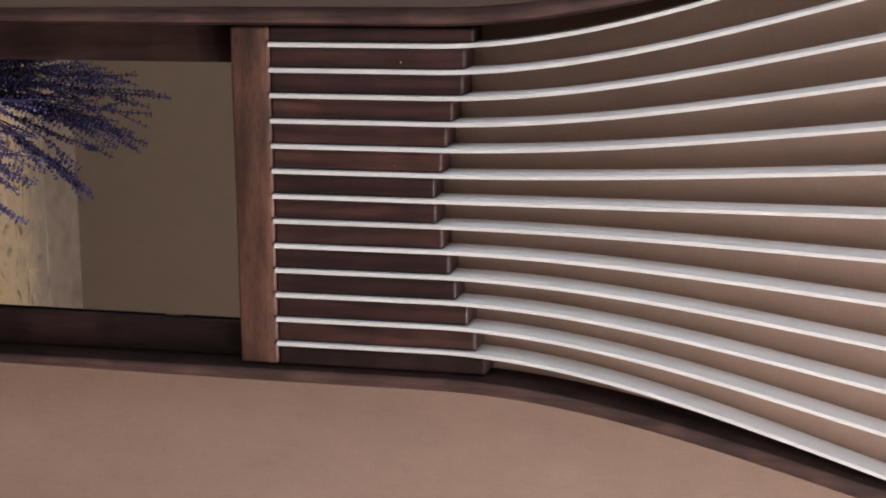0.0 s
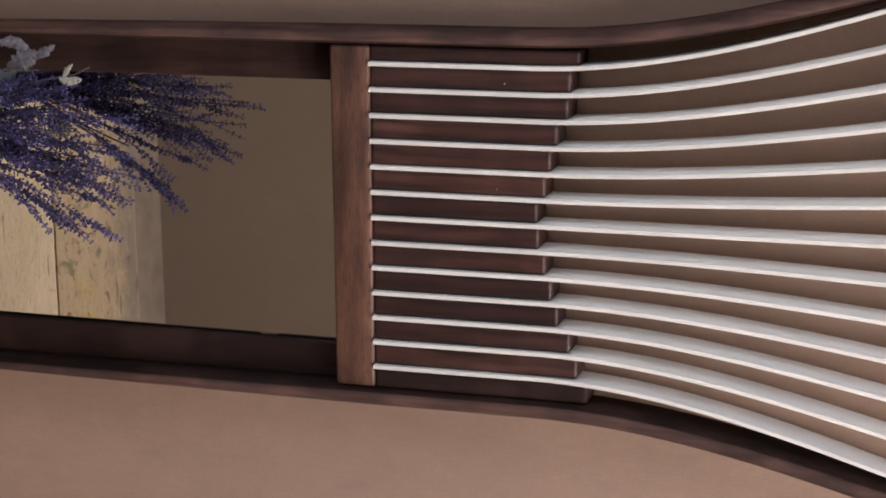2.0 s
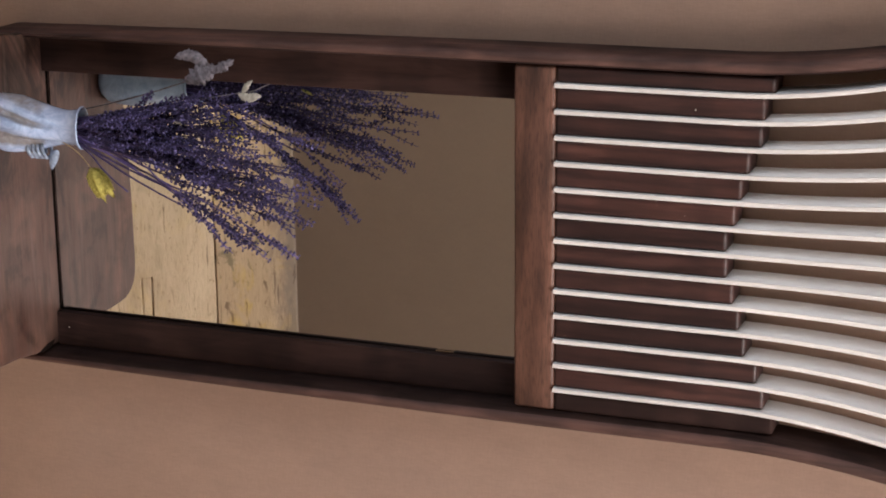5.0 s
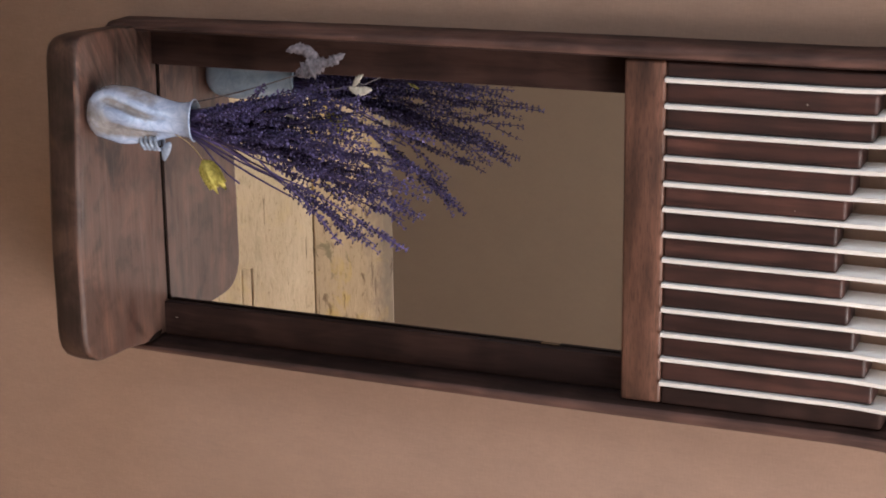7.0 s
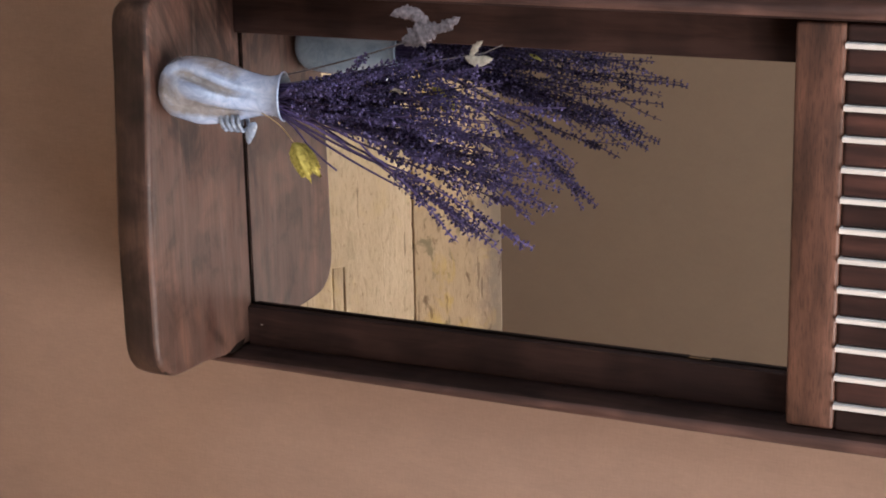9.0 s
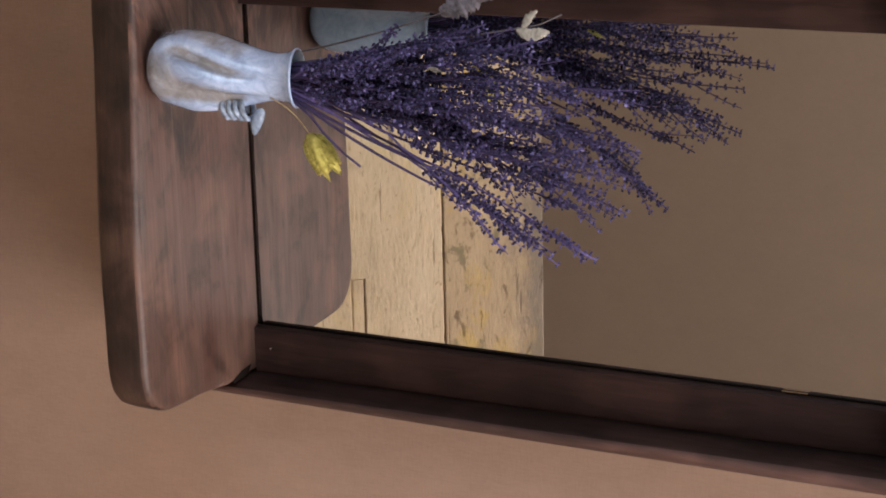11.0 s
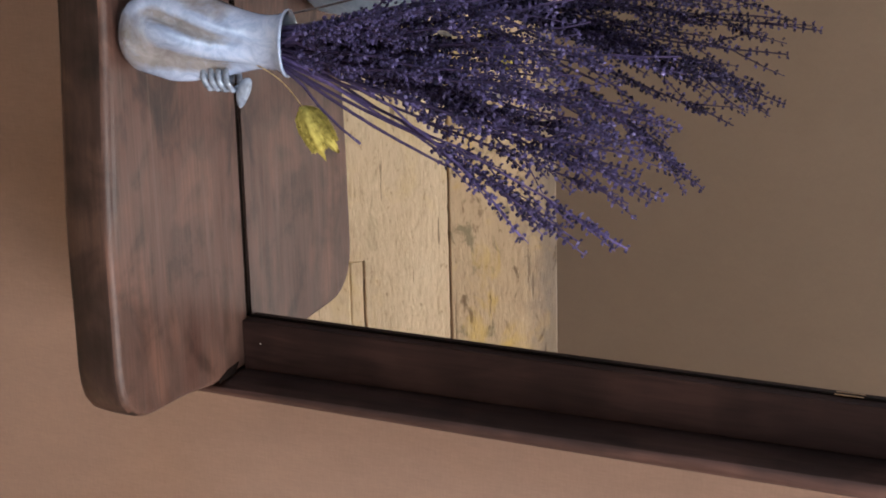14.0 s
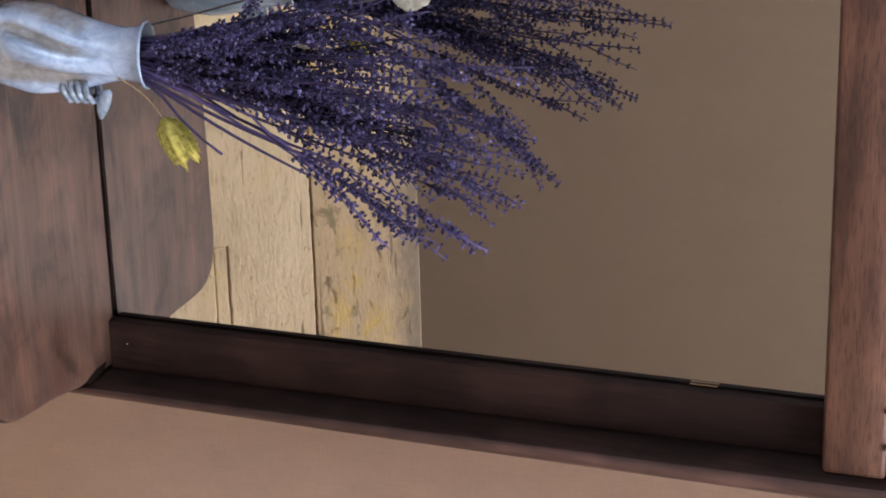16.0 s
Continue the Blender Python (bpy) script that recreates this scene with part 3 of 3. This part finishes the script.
for x, y, z, r in ((-0.129, -0.0498, 1.4935, 0.0007), (0.140, -0.0273, 0.842, 0.0005), (-0.034, -0.0498, 1.486, 0.0004)):
    dot = bmesh.new()
    bmesh.ops.create_uvsphere(dot, u_segments=8, v_segments=6, radius=r)
    bmesh.ops.translate(dot, verts=dot.verts, vec=(x, y, z))
    on_mirror("paint_speck", dot, M["speck"], "pale speck", True)
# black plate laid on the shelf for the shade in this corner
gap = bmesh.new()
foot = [(0.1592, -0.0400), (0.1520, -0.0345), (0.1528, -0.0480), (0.1562, -0.0600), (0.1592, -0.0615)]
low, high = [[gap.verts.new((x, y, ZS + dz)) for x, y in foot] for dz in (0.0001, 0.0005)]
gap.faces.new(low[::-1]), gap.faces.new(high)
for k in range(5):
    gap.faces.new((low[k], low[(k + 1) % 5], high[(k + 1) % 5], high[k]))
on_mirror("corner_shade", gap, M["strip_black"], "black plate for the shaded hollow at the foot of the stile")

# ---------------------------------------------------------------- vase on the shelf
VX, VY = -0.094, -0.132
vase = tagged(empty("vase", (VX, VY, ZS)), "small pale blue glazed ceramic vase with folded sides", "vase")
VASE_PROFILE = [(0.0, 0.0005), (0.016, 0.0), (0.0212, 0.0018), (0.0248, 0.008), (0.0260, 0.018), (0.0256, 0.032), (0.0240, 0.046), (0.0216, 0.060), (0.0184, 0.074),
                (0.0163, 0.086), (0.0162, 0.094), (0.0172, 0.0995), (0.0194, 0.1035), (0.0203, 0.1046), (0.0202, 0.1056), (0.0192, 0.1060), (0.0178, 0.1046), (0.0152, 0.098), (0.0148, 0.085), (0.0185, 0.05), (0.0, 0.03)]


# pressed folds: angle at the base, angle at the neck, width, height (in parts of the radius)
VASE_FOLDS = [(204, 258, 15, 0.12), (224, 270, 8, -0.19), (244, 298, 14, 0.17), (292, 326, 15, -0.15), (326, 340, 12, 0.15), (60, 90, 25, 0.10), (110, 140, 25, -0.10)]


def vase_mesh():
    bm = bmesh.new()
    coat = bm.verts.layers.float.new("glaze")
    k, rows = 128, []
    profile = []
    for (r0, h0), (r1, h1) in zip(VASE_PROFILE, VASE_PROFILE[1:]):
        profile += [(r0 + (r1 - r0) * q / 3, h0 + (h1 - h0) * q / 3) for q in range(3)]
    profile.append(VASE_PROFILE[-1])
    for j, (r, h) in enumerate(profile):
        row = []
        for i in range(k):
            t = 2 * math.pi * i / k
            fold = math.exp(-((h - 0.052) / 0.030) ** 4)
            d = math.degrees(t)
            s = 1.0
            for a0, a1, wide, amp in VASE_FOLDS:
                off = (d - (a0 + (a1 - a0) * h / 0.09) + 540) % 360 - 180
                s += amp * fold * math.exp(-((off / wide) ** 2))
            s += 0.13 * math.exp(-((h - 0.016) / 0.010) ** 2 - ((d - 226) / 15) ** 2)
            shift = -0.0035 * math.exp(-((h - 0.03) / 0.03) ** 2)
            s += 0.16 * math.exp(-((h - 0.036) / 0.022) ** 2) * math.exp(-((((d + 180) % 360 - 180) / 38) ** 2))
            lean = max(0.0, (h - 0.06) / 0.045) * -0.24 * r * math.sin(t)          # the mouth tips back towards the glass
            vert = bm.verts.new((r * s * math.cos(t) + shift, r * s * math.sin(t), h * 1.02 + lean))
            vert[coat] = max(0.0, 0.8 * math.sin(t)) + min(1.0, max(0.0, (s - 0.98) * 4.5)) + min(1.0, max(0.0, (h - 0.066) / 0.02))
            row.append(vert)
        rows.append(row)
    for a, c in zip(rows, rows[1:]):
        for i in range(k):
            bm.faces.new((a[i], a[(i + 1) % k], c[(i + 1) % k], c[i]))
    bmesh.ops.remove_doubles(bm, verts=bm.verts, dist=1e-5)
    return bm


part("body", vase_mesh(), M["glaze"], vase, "", True)
for i in range(4):
    pts = [(0.0212 + 0.0078 * math.cos(t), -0.006 + 0.0074 * math.sin(t), 0.056 + 0.0052 * i + 0.0014 * math.cos(t)) for t in np.linspace(0, 2 * math.pi, 15)]
    v, f = tube(pts, [0.0019] * 15, 8)
    raw_part("coil", v, f, M["glaze_grey"], vase, "", True)
bm = bmesh.new()
bmesh.ops.create_uvsphere(bm, u_segments=14, v_segments=10, radius=1.0)
for v in bm.verts:
    c = v.co.copy()
    v.co = Vector((0.0305 + 0.0095 * c.x - 0.002 * c.z, -0.006 + 0.0035 * c.y, 0.0785 + 0.0050 * c.z * (1 - 0.35 * c.x) - 0.002 * c.x))
part("leaf_tab", bm, M["glaze_grey"], vase, "", True)

# ---------------------------------------------------------------- dried lavender
rng = random.Random(7)
bunch = tagged(empty("lavender_bunch", (VX, VY, ZS + 0.03)), "bunch of dried purple lavender standing in the vase", "dried flowers")
BBASE = bunch.location.copy()


def bent(start, way, length, droop, steps, wander=0.0):
    """A curve that starts along way and leans further out as it goes."""
    pts, p, d = [Vector(start)], Vector(start), Vector(way).normalized()
    for _ in range(steps):
        d = (d + droop / steps + wander * Vector((rng.gauss(0, 1), rng.gauss(0, 1), 0))).normalized()
        p = p + d * (length / steps)
        pts.append(p.copy())
    return pts


def floret_rows(pts, verts, faces, first, size, step, wide):
    """Whorls of little pointed buds along the upper part of a stalk."""
    total = sum((b2 - a2).length for a2, b2 in zip(pts, pts[1:]))
    s = first * total
    while s < total:
        k, left = 0, s
        while k < len(pts) - 2 and left > (pts[k + 1] - pts[k]).length:
            left -= (pts[k + 1] - pts[k]).length
            k += 1
        seg = pts[k + 1] - pts[k]
        d = seg.normalized()
        c = pts[k] + d * min(left, seg.length)
        a = d.orthogonal().normalized()
        e = d.cross(a)
        fall = 1.0 - 0.30 * (s / total - first) / (1 - first)
        for _ in range(rng.choice((3, 4, 5, 6))):
            t = rng.uniform(0, 2 * math.pi)
            out = math.cos(t) * a + math.sin(t) * e
            tilt = (out * rng.uniform(0.5, 1.1) + d * rng.uniform(0.4, 1.0)).normalized()
            ln, w = size * fall * rng.uniform(0.75, 1.35), size * fall * rng.uniform(0.28, 0.46)
            root = c + out * wide * rng.uniform(0.1, 1.0)
            u = tilt.orthogonal().normalized()
            q = tilt.cross(u)
            base = len(verts)
            mid = root + tilt * ln * 0.55
            verts += [root, mid + u * w, mid + q * w, mid - u * w, mid - q * w, root + tilt * ln]
            for i in range(4):
                j = (i + 1) % 4
                faces.append((base, base + 1 + j, base + 1 + i))
                faces.append((base + 5, base + 1 + i, base + 1 + j))
        s += step * rng.uniform(0.7, 1.3)


def kept_off_glass(pts):
    for p in pts:
        p.y = min(p.y, Y_GLASS - 0.006 - BBASE.y)
    return pts


def sprig(tip, bare, step=0.0042, shoots=6, curl=(0.0, 0.0, 0.0), bud=0.0036, stem="stem"):
    """One stalk from inside the vase to its tip, both seen from the vase's middle, with side shoots that carry whorls of buds."""
    tip = Vector(tip)
    lean = Vector((tip.x, tip.y, 0)) / 0.2
    start = Vector((rng.uniform(-0.006, 0.006), rng.uniform(-0.006, 0.006), 0.0))
    mouth = Vector((max(-0.012, min(0.012, lean.x * 0.02 + rng.uniform(-0.006, 0.006))), max(-0.011, min(0.011, lean.y * 0.02 + rng.uniform(-0.007, 0.007))), 0.076))
    out = tip - mouth
    knee = mouth + out * 0.5 + Vector((-0.05 * out.x, -0.05 * out.y, 0)) + Vector([rng.gauss(0, 0.004) for _ in range(3)]) - Vector(curl)
    steps, pts = 13, []
    for i in range(steps):
        t = i / (steps - 1)
        p = mouth * (1 - t) ** 2 + knee * 2 * t * (1 - t) + tip * t * t
        if 0 < i < steps - 1:
            p += Vector((rng.gauss(0, 0.0009), rng.gauss(0, 0.0009), 0))
        pts.append(p)
    pts = kept_off_glass([start] + pts)
    ob = raw_part("sprig", *tube(pts, list(np.linspace(0.0012, 0.0005, len(pts))), 5), M[stem], bunch, "", True)
    verts, faces = [], []
    floret_rows(pts[1:], verts, faces, bare, bud, step * 1.2, 0.0022)
    length = out.length
    for i in range(shoots):
        k = min(11, int(2 + (bare + (0.98 - bare) * (i + rng.uniform(0.0, 0.9)) / max(1, shoots)) * 11))
        d = (pts[k + 1] - pts[k]).normalized()
        away = Vector((rng.gauss(0.22 - 1.0 * max(0.0, tip.x - 0.03), 0.45), rng.gauss(0, 0.42), rng.gauss(-0.10, 0.12)))
        shoot = kept_off_glass(bent(pts[k], (d + away * 0.8).normalized(), rng.uniform(0.010, 0.22 * length), d * 0.7 + Vector((0.06, 0, 0)), 6, 0.07))
        raw_part("side_shoot", *tube(shoot, [0.0006, 0.0006, 0.0005, 0.0005, 0.0004, 0.0004, 0.0003], 4), M[stem], ob, "", True)
        floret_rows(shoot, verts, faces, 0.25, bud * 0.95, step * 1.25, 0.0018)
    if faces:
        tagged(raw_part("floret", verts, faces, M["floret"], ob), kind="stuff")


# the long outer stalks
sprig((0.118, 0.042, 0.274), 0.45, 0.0040, 9, stem="stem_lit")
sprig((0.110, 0.020, 0.252), 0.50, 0.0046, 8, stem="stem_lit")
sprig((0.098, -0.018, 0.231), 0.62, 0.0055, 5, (0.012, 0.0, -0.012), stem="stem_lit")
sprig((0.101, 0.016, 0.243), 0.55, 0.0046, 8)
sprig((0.070, -0.010, 0.312), 0.35, 0.0034, 8, bud=0.0042)
sprig((0.064, -0.014, 0.296), 0.35, 0.0040, 7)
sprig((0.082, 0.012, 0.285), 0.40, 0.0044, 8)
sprig((0.025, -0.035, 0.330), 0.35, 0.0046, 7)
sprig((0.042, -0.035, 0.308), 0.35, 0.0056, 7)
sprig((0.018, -0.030, 0.312), 0.30, 0.0042, 7)
sprig((0.058, 0.030, 0.305), 0.35, 0.0044, 7)
sprig((-0.004, 0.010, 0.315), 0.35, 0.0042, 7)
for i in range(27):
    u = (i + rng.uniform(0, 1)) / 32
    x = -0.046 + 0.138 * u
    top = float(np.interp(x, (-0.05, -0.01, 0.035, 0.065, 0.095, 0.12), (0.225, 0.300, 0.310, 0.295, 0.245, 0.235)))
    reach = rng.choice((0.46, 0.58, 0.68, 0.76, 0.82, 0.88))
    sprig((x * (0.25 + 0.75 * reach), rng.gauss(-0.010 + 0.030 * max(0.0, u - 0.5) * 2, 0.026 - 0.016 * u) * (0.4 + 0.6 * reach), 0.076 + (top - 0.076) * reach), rng.uniform(0.05, 0.20) + 0.9 * max(0.0, u - 0.62), rng.uniform(0.0038, 0.0047), rng.choice((4, 5, 6, 7)))
for i in range(5):                             # stalks on the western side
    reach = rng.choice((0.70, 0.80, 0.88, 0.95))
    x = rng.uniform(-0.050, 0.012)
    sprig((x * reach, rng.gauss(0.0, 0.020), 0.076 + (0.300 + 1.2 * min(0.0, x + 0.015) - 0.076) * reach), rng.uniform(0.15, 0.3), 0.0042, 7)
for i in range(9):                             # middling stalks that close the western side
    sprig((rng.uniform(-0.042, 0.004), rng.gauss(0.0, 0.016), rng.uniform(0.150, 0.255)), 0.16, 0.0041, 6)
for i in range(14):                            # short stalks that fill the middle of the bunch
    u = rng.uniform(0, 1)
    sprig((-0.030 + 0.075 * u, rng.gauss(-0.004, 0.018), 0.076 + rng.uniform(0.055, 0.115)), 0.22, 0.0040, 5)
twig = [Vector(p) for p in ((0.008, -0.006, 0.04), (0.013, -0.009, 0.078), (0.022, -0.011, 0.092), (0.034, -0.012, 0.103), (0.046, -0.012, 0.117), (0.054, -0.012, 0.129))]
raw_part("twig", *tube(twig, (0.0011, 0.0011, 0.0010, 0.0009, 0.0008, 0.0009), 5), M["stem"], bunch, "", True)
for far, side, reach in ((0.066, 0.0, 0.100), (0.062, 0.006, 0.116)):               # bare outer stems
    way = [Vector((0.006, -0.004, 0.03)), Vector((0.013, -0.006, 0.078))]
    way += [Vector((0.013, -0.006, 0.078)).lerp(Vector((far, side, 0.078 + reach)), k / 7) + Vector((0.003 * math.sin(math.pi * k / 7), 0, 0)) for k in range(1, 8)]
    raw_part("twig", *tube(way, list(np.linspace(0.0013, 0.0008, len(way))), 5), M["stem"], bunch, "", True)

# ---------------------------------------------------------------- grey sprigs and the yellow flower
grey = tagged(empty("grey_sprig", (VX, VY, ZS + 0.05)), "felted pale grey dried sprig among the lavender", "dried flowers")


def felt_leaf(start, way, length, wide, parent, seed, curl, mat="grey_leaf", flat=0.6):
    """A fleshy, crinkled leaf: a flattened, bent spindle."""
    r2 = random.Random(seed)
    m2 = 26
    pts = bent(start, way, length, curl, m2)
    verts, faces, k = [], [], 14
    for i, p in enumerate(pts):
        d = (pts[min(i + 1, m2)] - pts[max(i - 1, 0)]).normalized()
        a = d.cross(Vector((0.2, 1, 0.1))).normalized()
        c = d.cross(a)
        w = wide * (math.sin(math.pi * min(1.0, 0.06 + i / (m2 + 1.4))) ** 0.8) * (1 + 0.10 * math.sin(i * 1.1 + seed))
        for j in range(k):
            t = 2 * math.pi * j / k
            n2 = 1 + r2.uniform(-0.34, 0.34)
            verts.append(p + n2 * w * (math.cos(t) * a + flat * math.sin(t) * c))
    for i in range(m2):
        for j in range(k):
            faces.append((i * k + j, i * k + (j + 1) % k, (i + 1) * k + (j + 1) % k, (i + 1) * k + j))
    faces += [tuple(range(k))[::-1], tuple(range(m2 * k, (m2 + 1) * k))]
    raw_part("leaf", verts, faces, M[mat], parent, "", True)


V3 = Vector
stalk = bent(V3((-0.006, 0.0, 0.0)), V3((-0.12, 0.28, 1)), 0.165, V3((-0.22, 0.1, 0)), 9)
v, f = tube(stalk, list(np.linspace(0.0008, 0.0006, len(stalk))), 5)
raw_part("stalk", v, f, M["grey_stalk"], grey, "", True)
tip = stalk[-1]
felt_leaf(tip + V3((0.004, 0, -0.012)), V3((-0.55, 0, 1)), 0.038, 0.0088, grey, 1, V3((0.2, 0, 0.1)))
felt_leaf(tip + V3((-0.004, 0, 0.008)), V3((-1, 0, 0.15)), 0.042, 0.0056, grey, 2, V3((1.7, 0, -2.6)))
felt_leaf(tip + V3((-0.006, 0, 0.014)), V3((-0.35, 0, 1)), 0.028, 0.0046, grey, 3, V3((-0.3, 0, 0)))

M["dry_leaf"] = simple("dry_green_leaf", (0.26, 0.24, 0.075), 0.85, 300, 0.3, 0.4, 0.0008, 0.2)
felt_leaf(V3((-0.006, 0.018, 0.203)), V3((0.35, 0, 1)), 0.014, 0.0017, bunch, 21, V3((0.2, 0, 0.2)), "dry_leaf", 0.25)
felt_leaf(V3((0.020, -0.004, 0.205)), V3((0.05, 0, 1)), 0.012, 0.0022, bunch, 22, V3((0.2, 0, 0.2)), "cream_leaf", 0.25)
felt_leaf(V3((-0.014, -0.006, 0.176)), V3((0.2, 0, 1)), 0.011, 0.0016, bunch, 23, V3((0.2, 0, 0.2)), "cream_leaf", 0.25)

small = tagged(empty("pale_sprig", (VX, VY, ZS + 0.05)), "thin pale dried sprig with a few small leaves", "dried flowers")
stalk = [V3((-0.004, 0.004, 0.0)), V3((-0.008, 0.010, 0.05)), V3((-0.016, 0.020, 0.10)), V3((-0.025, 0.030, 0.15)), V3((-0.031, 0.036, 0.184)), V3((-0.034, 0.038, 0.200)), V3((-0.037, 0.039, 0.216)), V3((-0.044, 0.040, 0.231))]
v, f = tube(stalk, list(np.linspace(0.0007, 0.0005, len(stalk))), 5)
raw_part("stalk", v, f, M["grey_stalk"], small, "", True)
q = stalk[5]
felt_leaf(q, V3((0.5, 0, 0.8)), 0.019, 0.0038, small, 5, V3((-0.2, 0, 0.9)), "cream_leaf", 0.25)
felt_leaf(q + V3((0, 0, 0.004)), V3((-0.9, 0, 0.5)), 0.017, 0.0028, small, 6, V3((0.3, 0, 0.3)), "cream_leaf", 0.25)
felt_leaf(q + V3((0.002, 0, 0.008)), V3((0.2, 0, 1)), 0.016, 0.0033, small, 8, V3((-0.5, 0, 0)), "cream_leaf", 0.25)

flower = tagged(empty("yellow_flower", (VX, VY, ZS + 0.095)), "dried yellow flower head hanging from the vase rim", "dried flowers")
stalk = [V3((0.012, -0.010, -0.004)).lerp(V3((0.0335, -0.018, 0.0300)), k / 8) + V3((-0.0025 * math.sin(math.pi * k / 8), 0, 0.002 * math.sin(math.pi * k / 8))) for k in range(9)]
v, f = tube(stalk, [0.0004] * len(stalk), 5)
raw_part("stalk", v, f, M["straw"], flower, "", True)
head = stalk[-1]


def bloom():
    bm = bmesh.new()
    k, rows = 22, []
    for j, (h, r) in enumerate([(0.0, 0.002), (0.004, 0.0075), (0.010, 0.0098), (0.017, 0.0100), (0.023, 0.0092), (0.0285, 0.0086)]):
        row = []
        for i in range(k):
            t = 2 * math.pi * i / k
            rag = rng.uniform(-0.0012, 0.0012) + (0.0048 * math.sin(4 * t + 1) if j == 5 else 0)
            rr = 0.84 * r * (1 + 0.05 * math.sin(5 * t)) + rng.uniform(-0.0011, 0.0011)
            row.append(bm.verts.new((rr * math.cos(t), rr * math.sin(t) * 0.8, h + rag)))
        rows.append(row)
    for a, c in zip(rows, rows[1:]):
        for i in range(k):
            bm.faces.new((a[i], a[(i + 1) % k], c[(i + 1) % k], c[i]))
    bm.faces.new(rows[0][::-1])
    inner = [bm.verts.new((v.co.x * 0.6, v.co.y * 0.6, 0.013 + rng.uniform(-0.002, 0.002))) for v in rows[-1]]
    for i in range(k):
        bm.faces.new((rows[-1][i], rows[-1][(i + 1) % k], inner[(i + 1) % k], inner[i]))
    bm.faces.new(inner)
    turn = Vector((0.80, -0.05, 0.55)).to_track_quat("Z", "Y").to_matrix().to_4x4()
    bmesh.ops.transform(bm, matrix=Matrix.Translation(head) @ turn, verts=bm.verts)
    return bm


part("flower_head", bloom(), M["yellow"], flower, "", True)
axis = Vector((0.80, -0.05, 0.55)).normalized()
side_a = axis.orthogonal().normalized()
side_b = axis.cross(side_a)
verts, faces = [], []
for _ in range(1500):
    h, t = rng.uniform(0.001, 0.026), rng.uniform(0, 2 * math.pi)
    r = float(np.interp(h, (0, 0.004, 0.010, 0.017, 0.026), (0.003, 0.0075, 0.0098, 0.0098, 0.0088)))
    out = math.cos(t) * side_a + 0.85 * math.sin(t) * side_b
    root = head + axis * h + out * r * 0.87
    way = (axis * rng.uniform(0.5, 1.2) + out * rng.uniform(0.2, 0.9)).normalized()
    ln, w = rng.uniform(0.0013, 0.0027), rng.uniform(0.0003, 0.0006)
    u, q = way.orthogonal().normalized(), way.cross(way.orthogonal().normalized())
    base = len(verts)
    verts += [root - u * w, root + u * w, root + q * w, root + way * ln]
    faces += [(base, base + 1, base + 3), (base + 1, base + 2, base + 3), (base + 2, base, base + 3)]
tagged(raw_part("petal_fringe", verts, faces, M["yellow"], flower), kind="stuff")

# ---------------------------------------------------------------- sloping plank top seen in the mirror
desk = tagged(empty("plank_desk", (0.3, -0.424, 0)), "sloping desk top of old weathered planks with cracks and yellow stains", "desk")
SLOPE = radians(46)
along, across = Vector((0, -math.cos(SLOPE), math.sin(SLOPE))), Vector((0, math.sin(SLOPE), math.cos(SLOPE)))
JOINT = Vector((0, 0, 1.214 + Z0))             # the joint between the two upper planks


def slope_box(x0, x1, s0, s1, d0, d1, worn=0.0016):
    """A board lying on the slope: s runs up it, d out of it."""
    bm = box(x0, x1, s0, s1, d0, d1, worn)
    for v in bm.verts:
        v.co = Vector((v.co.x, 0, 0)) + JOINT + along * v.co.y + across * v.co.z
    return bm


def rough_board(x0, x1, s0, s1, d0, d1, seed):
    """A board on the slope whose long edges are chipped and uneven."""
    r2 = random.Random(seed)
    rings, drift = [], [0.0, 0.0]
    for x in np.linspace(x0, x1, max(12, int((x1 - x0) / 0.005))):
        chip_glint = [0.0007 if r2.random() < 0.06 else 0.0, 0.0008 if r2.random() < 0.06 else 0.0]
        drift = [0.8 * q + r2.gauss(0, 0.00014) for q in drift]
        lo, hi = s0 + abs(drift[0]) + chip_glint[0], s1 - abs(drift[1]) - chip_glint[1]
        ring = [(lo, d0), (lo, d1 - 0.0012), (lo + 0.0005, d1 - 0.0004), (lo + 0.0014, d1), (hi - 0.0014, d1), (hi - 0.0005, d1 - 0.0004), (hi, d1 - 0.0012), (hi, d0)]
        rings.append([Vector((x, 0, 0)) + JOINT + along * p + across * q for p, q in ring])
    return swept(rings)


part("plank", rough_board(-0.9, 0.95, 0.0003, 0.1045, -0.028, 0.0, 11), M["plank_stained"], desk)
split_plank = bmesh.new()                      # a board with a strip split off along its grain
for a in ((-0.9, -0.105, -0.150, -0.0003), (-0.105, 0.95, -0.150, -0.0941), (-0.105, 0.95, -0.0809, -0.0003)):
    piece = rough_board(*a, -0.028, -0.0008, 5)
    me = bpy.data.meshes.new("piece")
    piece.to_mesh(me)
    piece.free()
    split_plank.from_mesh(me)
    bpy.data.meshes.remove(me)
part("plank", split_plank, M["plank"], desk)
part("loose_strip", rough_board(-0.1042, 0.95, -0.0939, -0.0811, -0.028, -0.0018, 8), M["plank"], desk)
for s0, s1 in ((-0.30, -0.152), (-0.42, -0.302)):
    part("plank", slope_box(-0.9, 0.95, s0, s1, -0.028, 0.0), M["plank"], desk)
for x in (-0.8, 0.8):
    part("batten", slope_box(x - 0.03, x + 0.03, -0.40, 0.10, -0.062, -0.0285), M["plank"], desk)
    part("leg", box(x - 0.025, x + 0.025, -0.075, -0.03, 0, 0.763, 0.003), M["plank"], desk)
    part("leg", box(x - 0.025, x + 0.025, 0.20, 0.245, 0, 0.503, 0.003), M["plank"], desk)
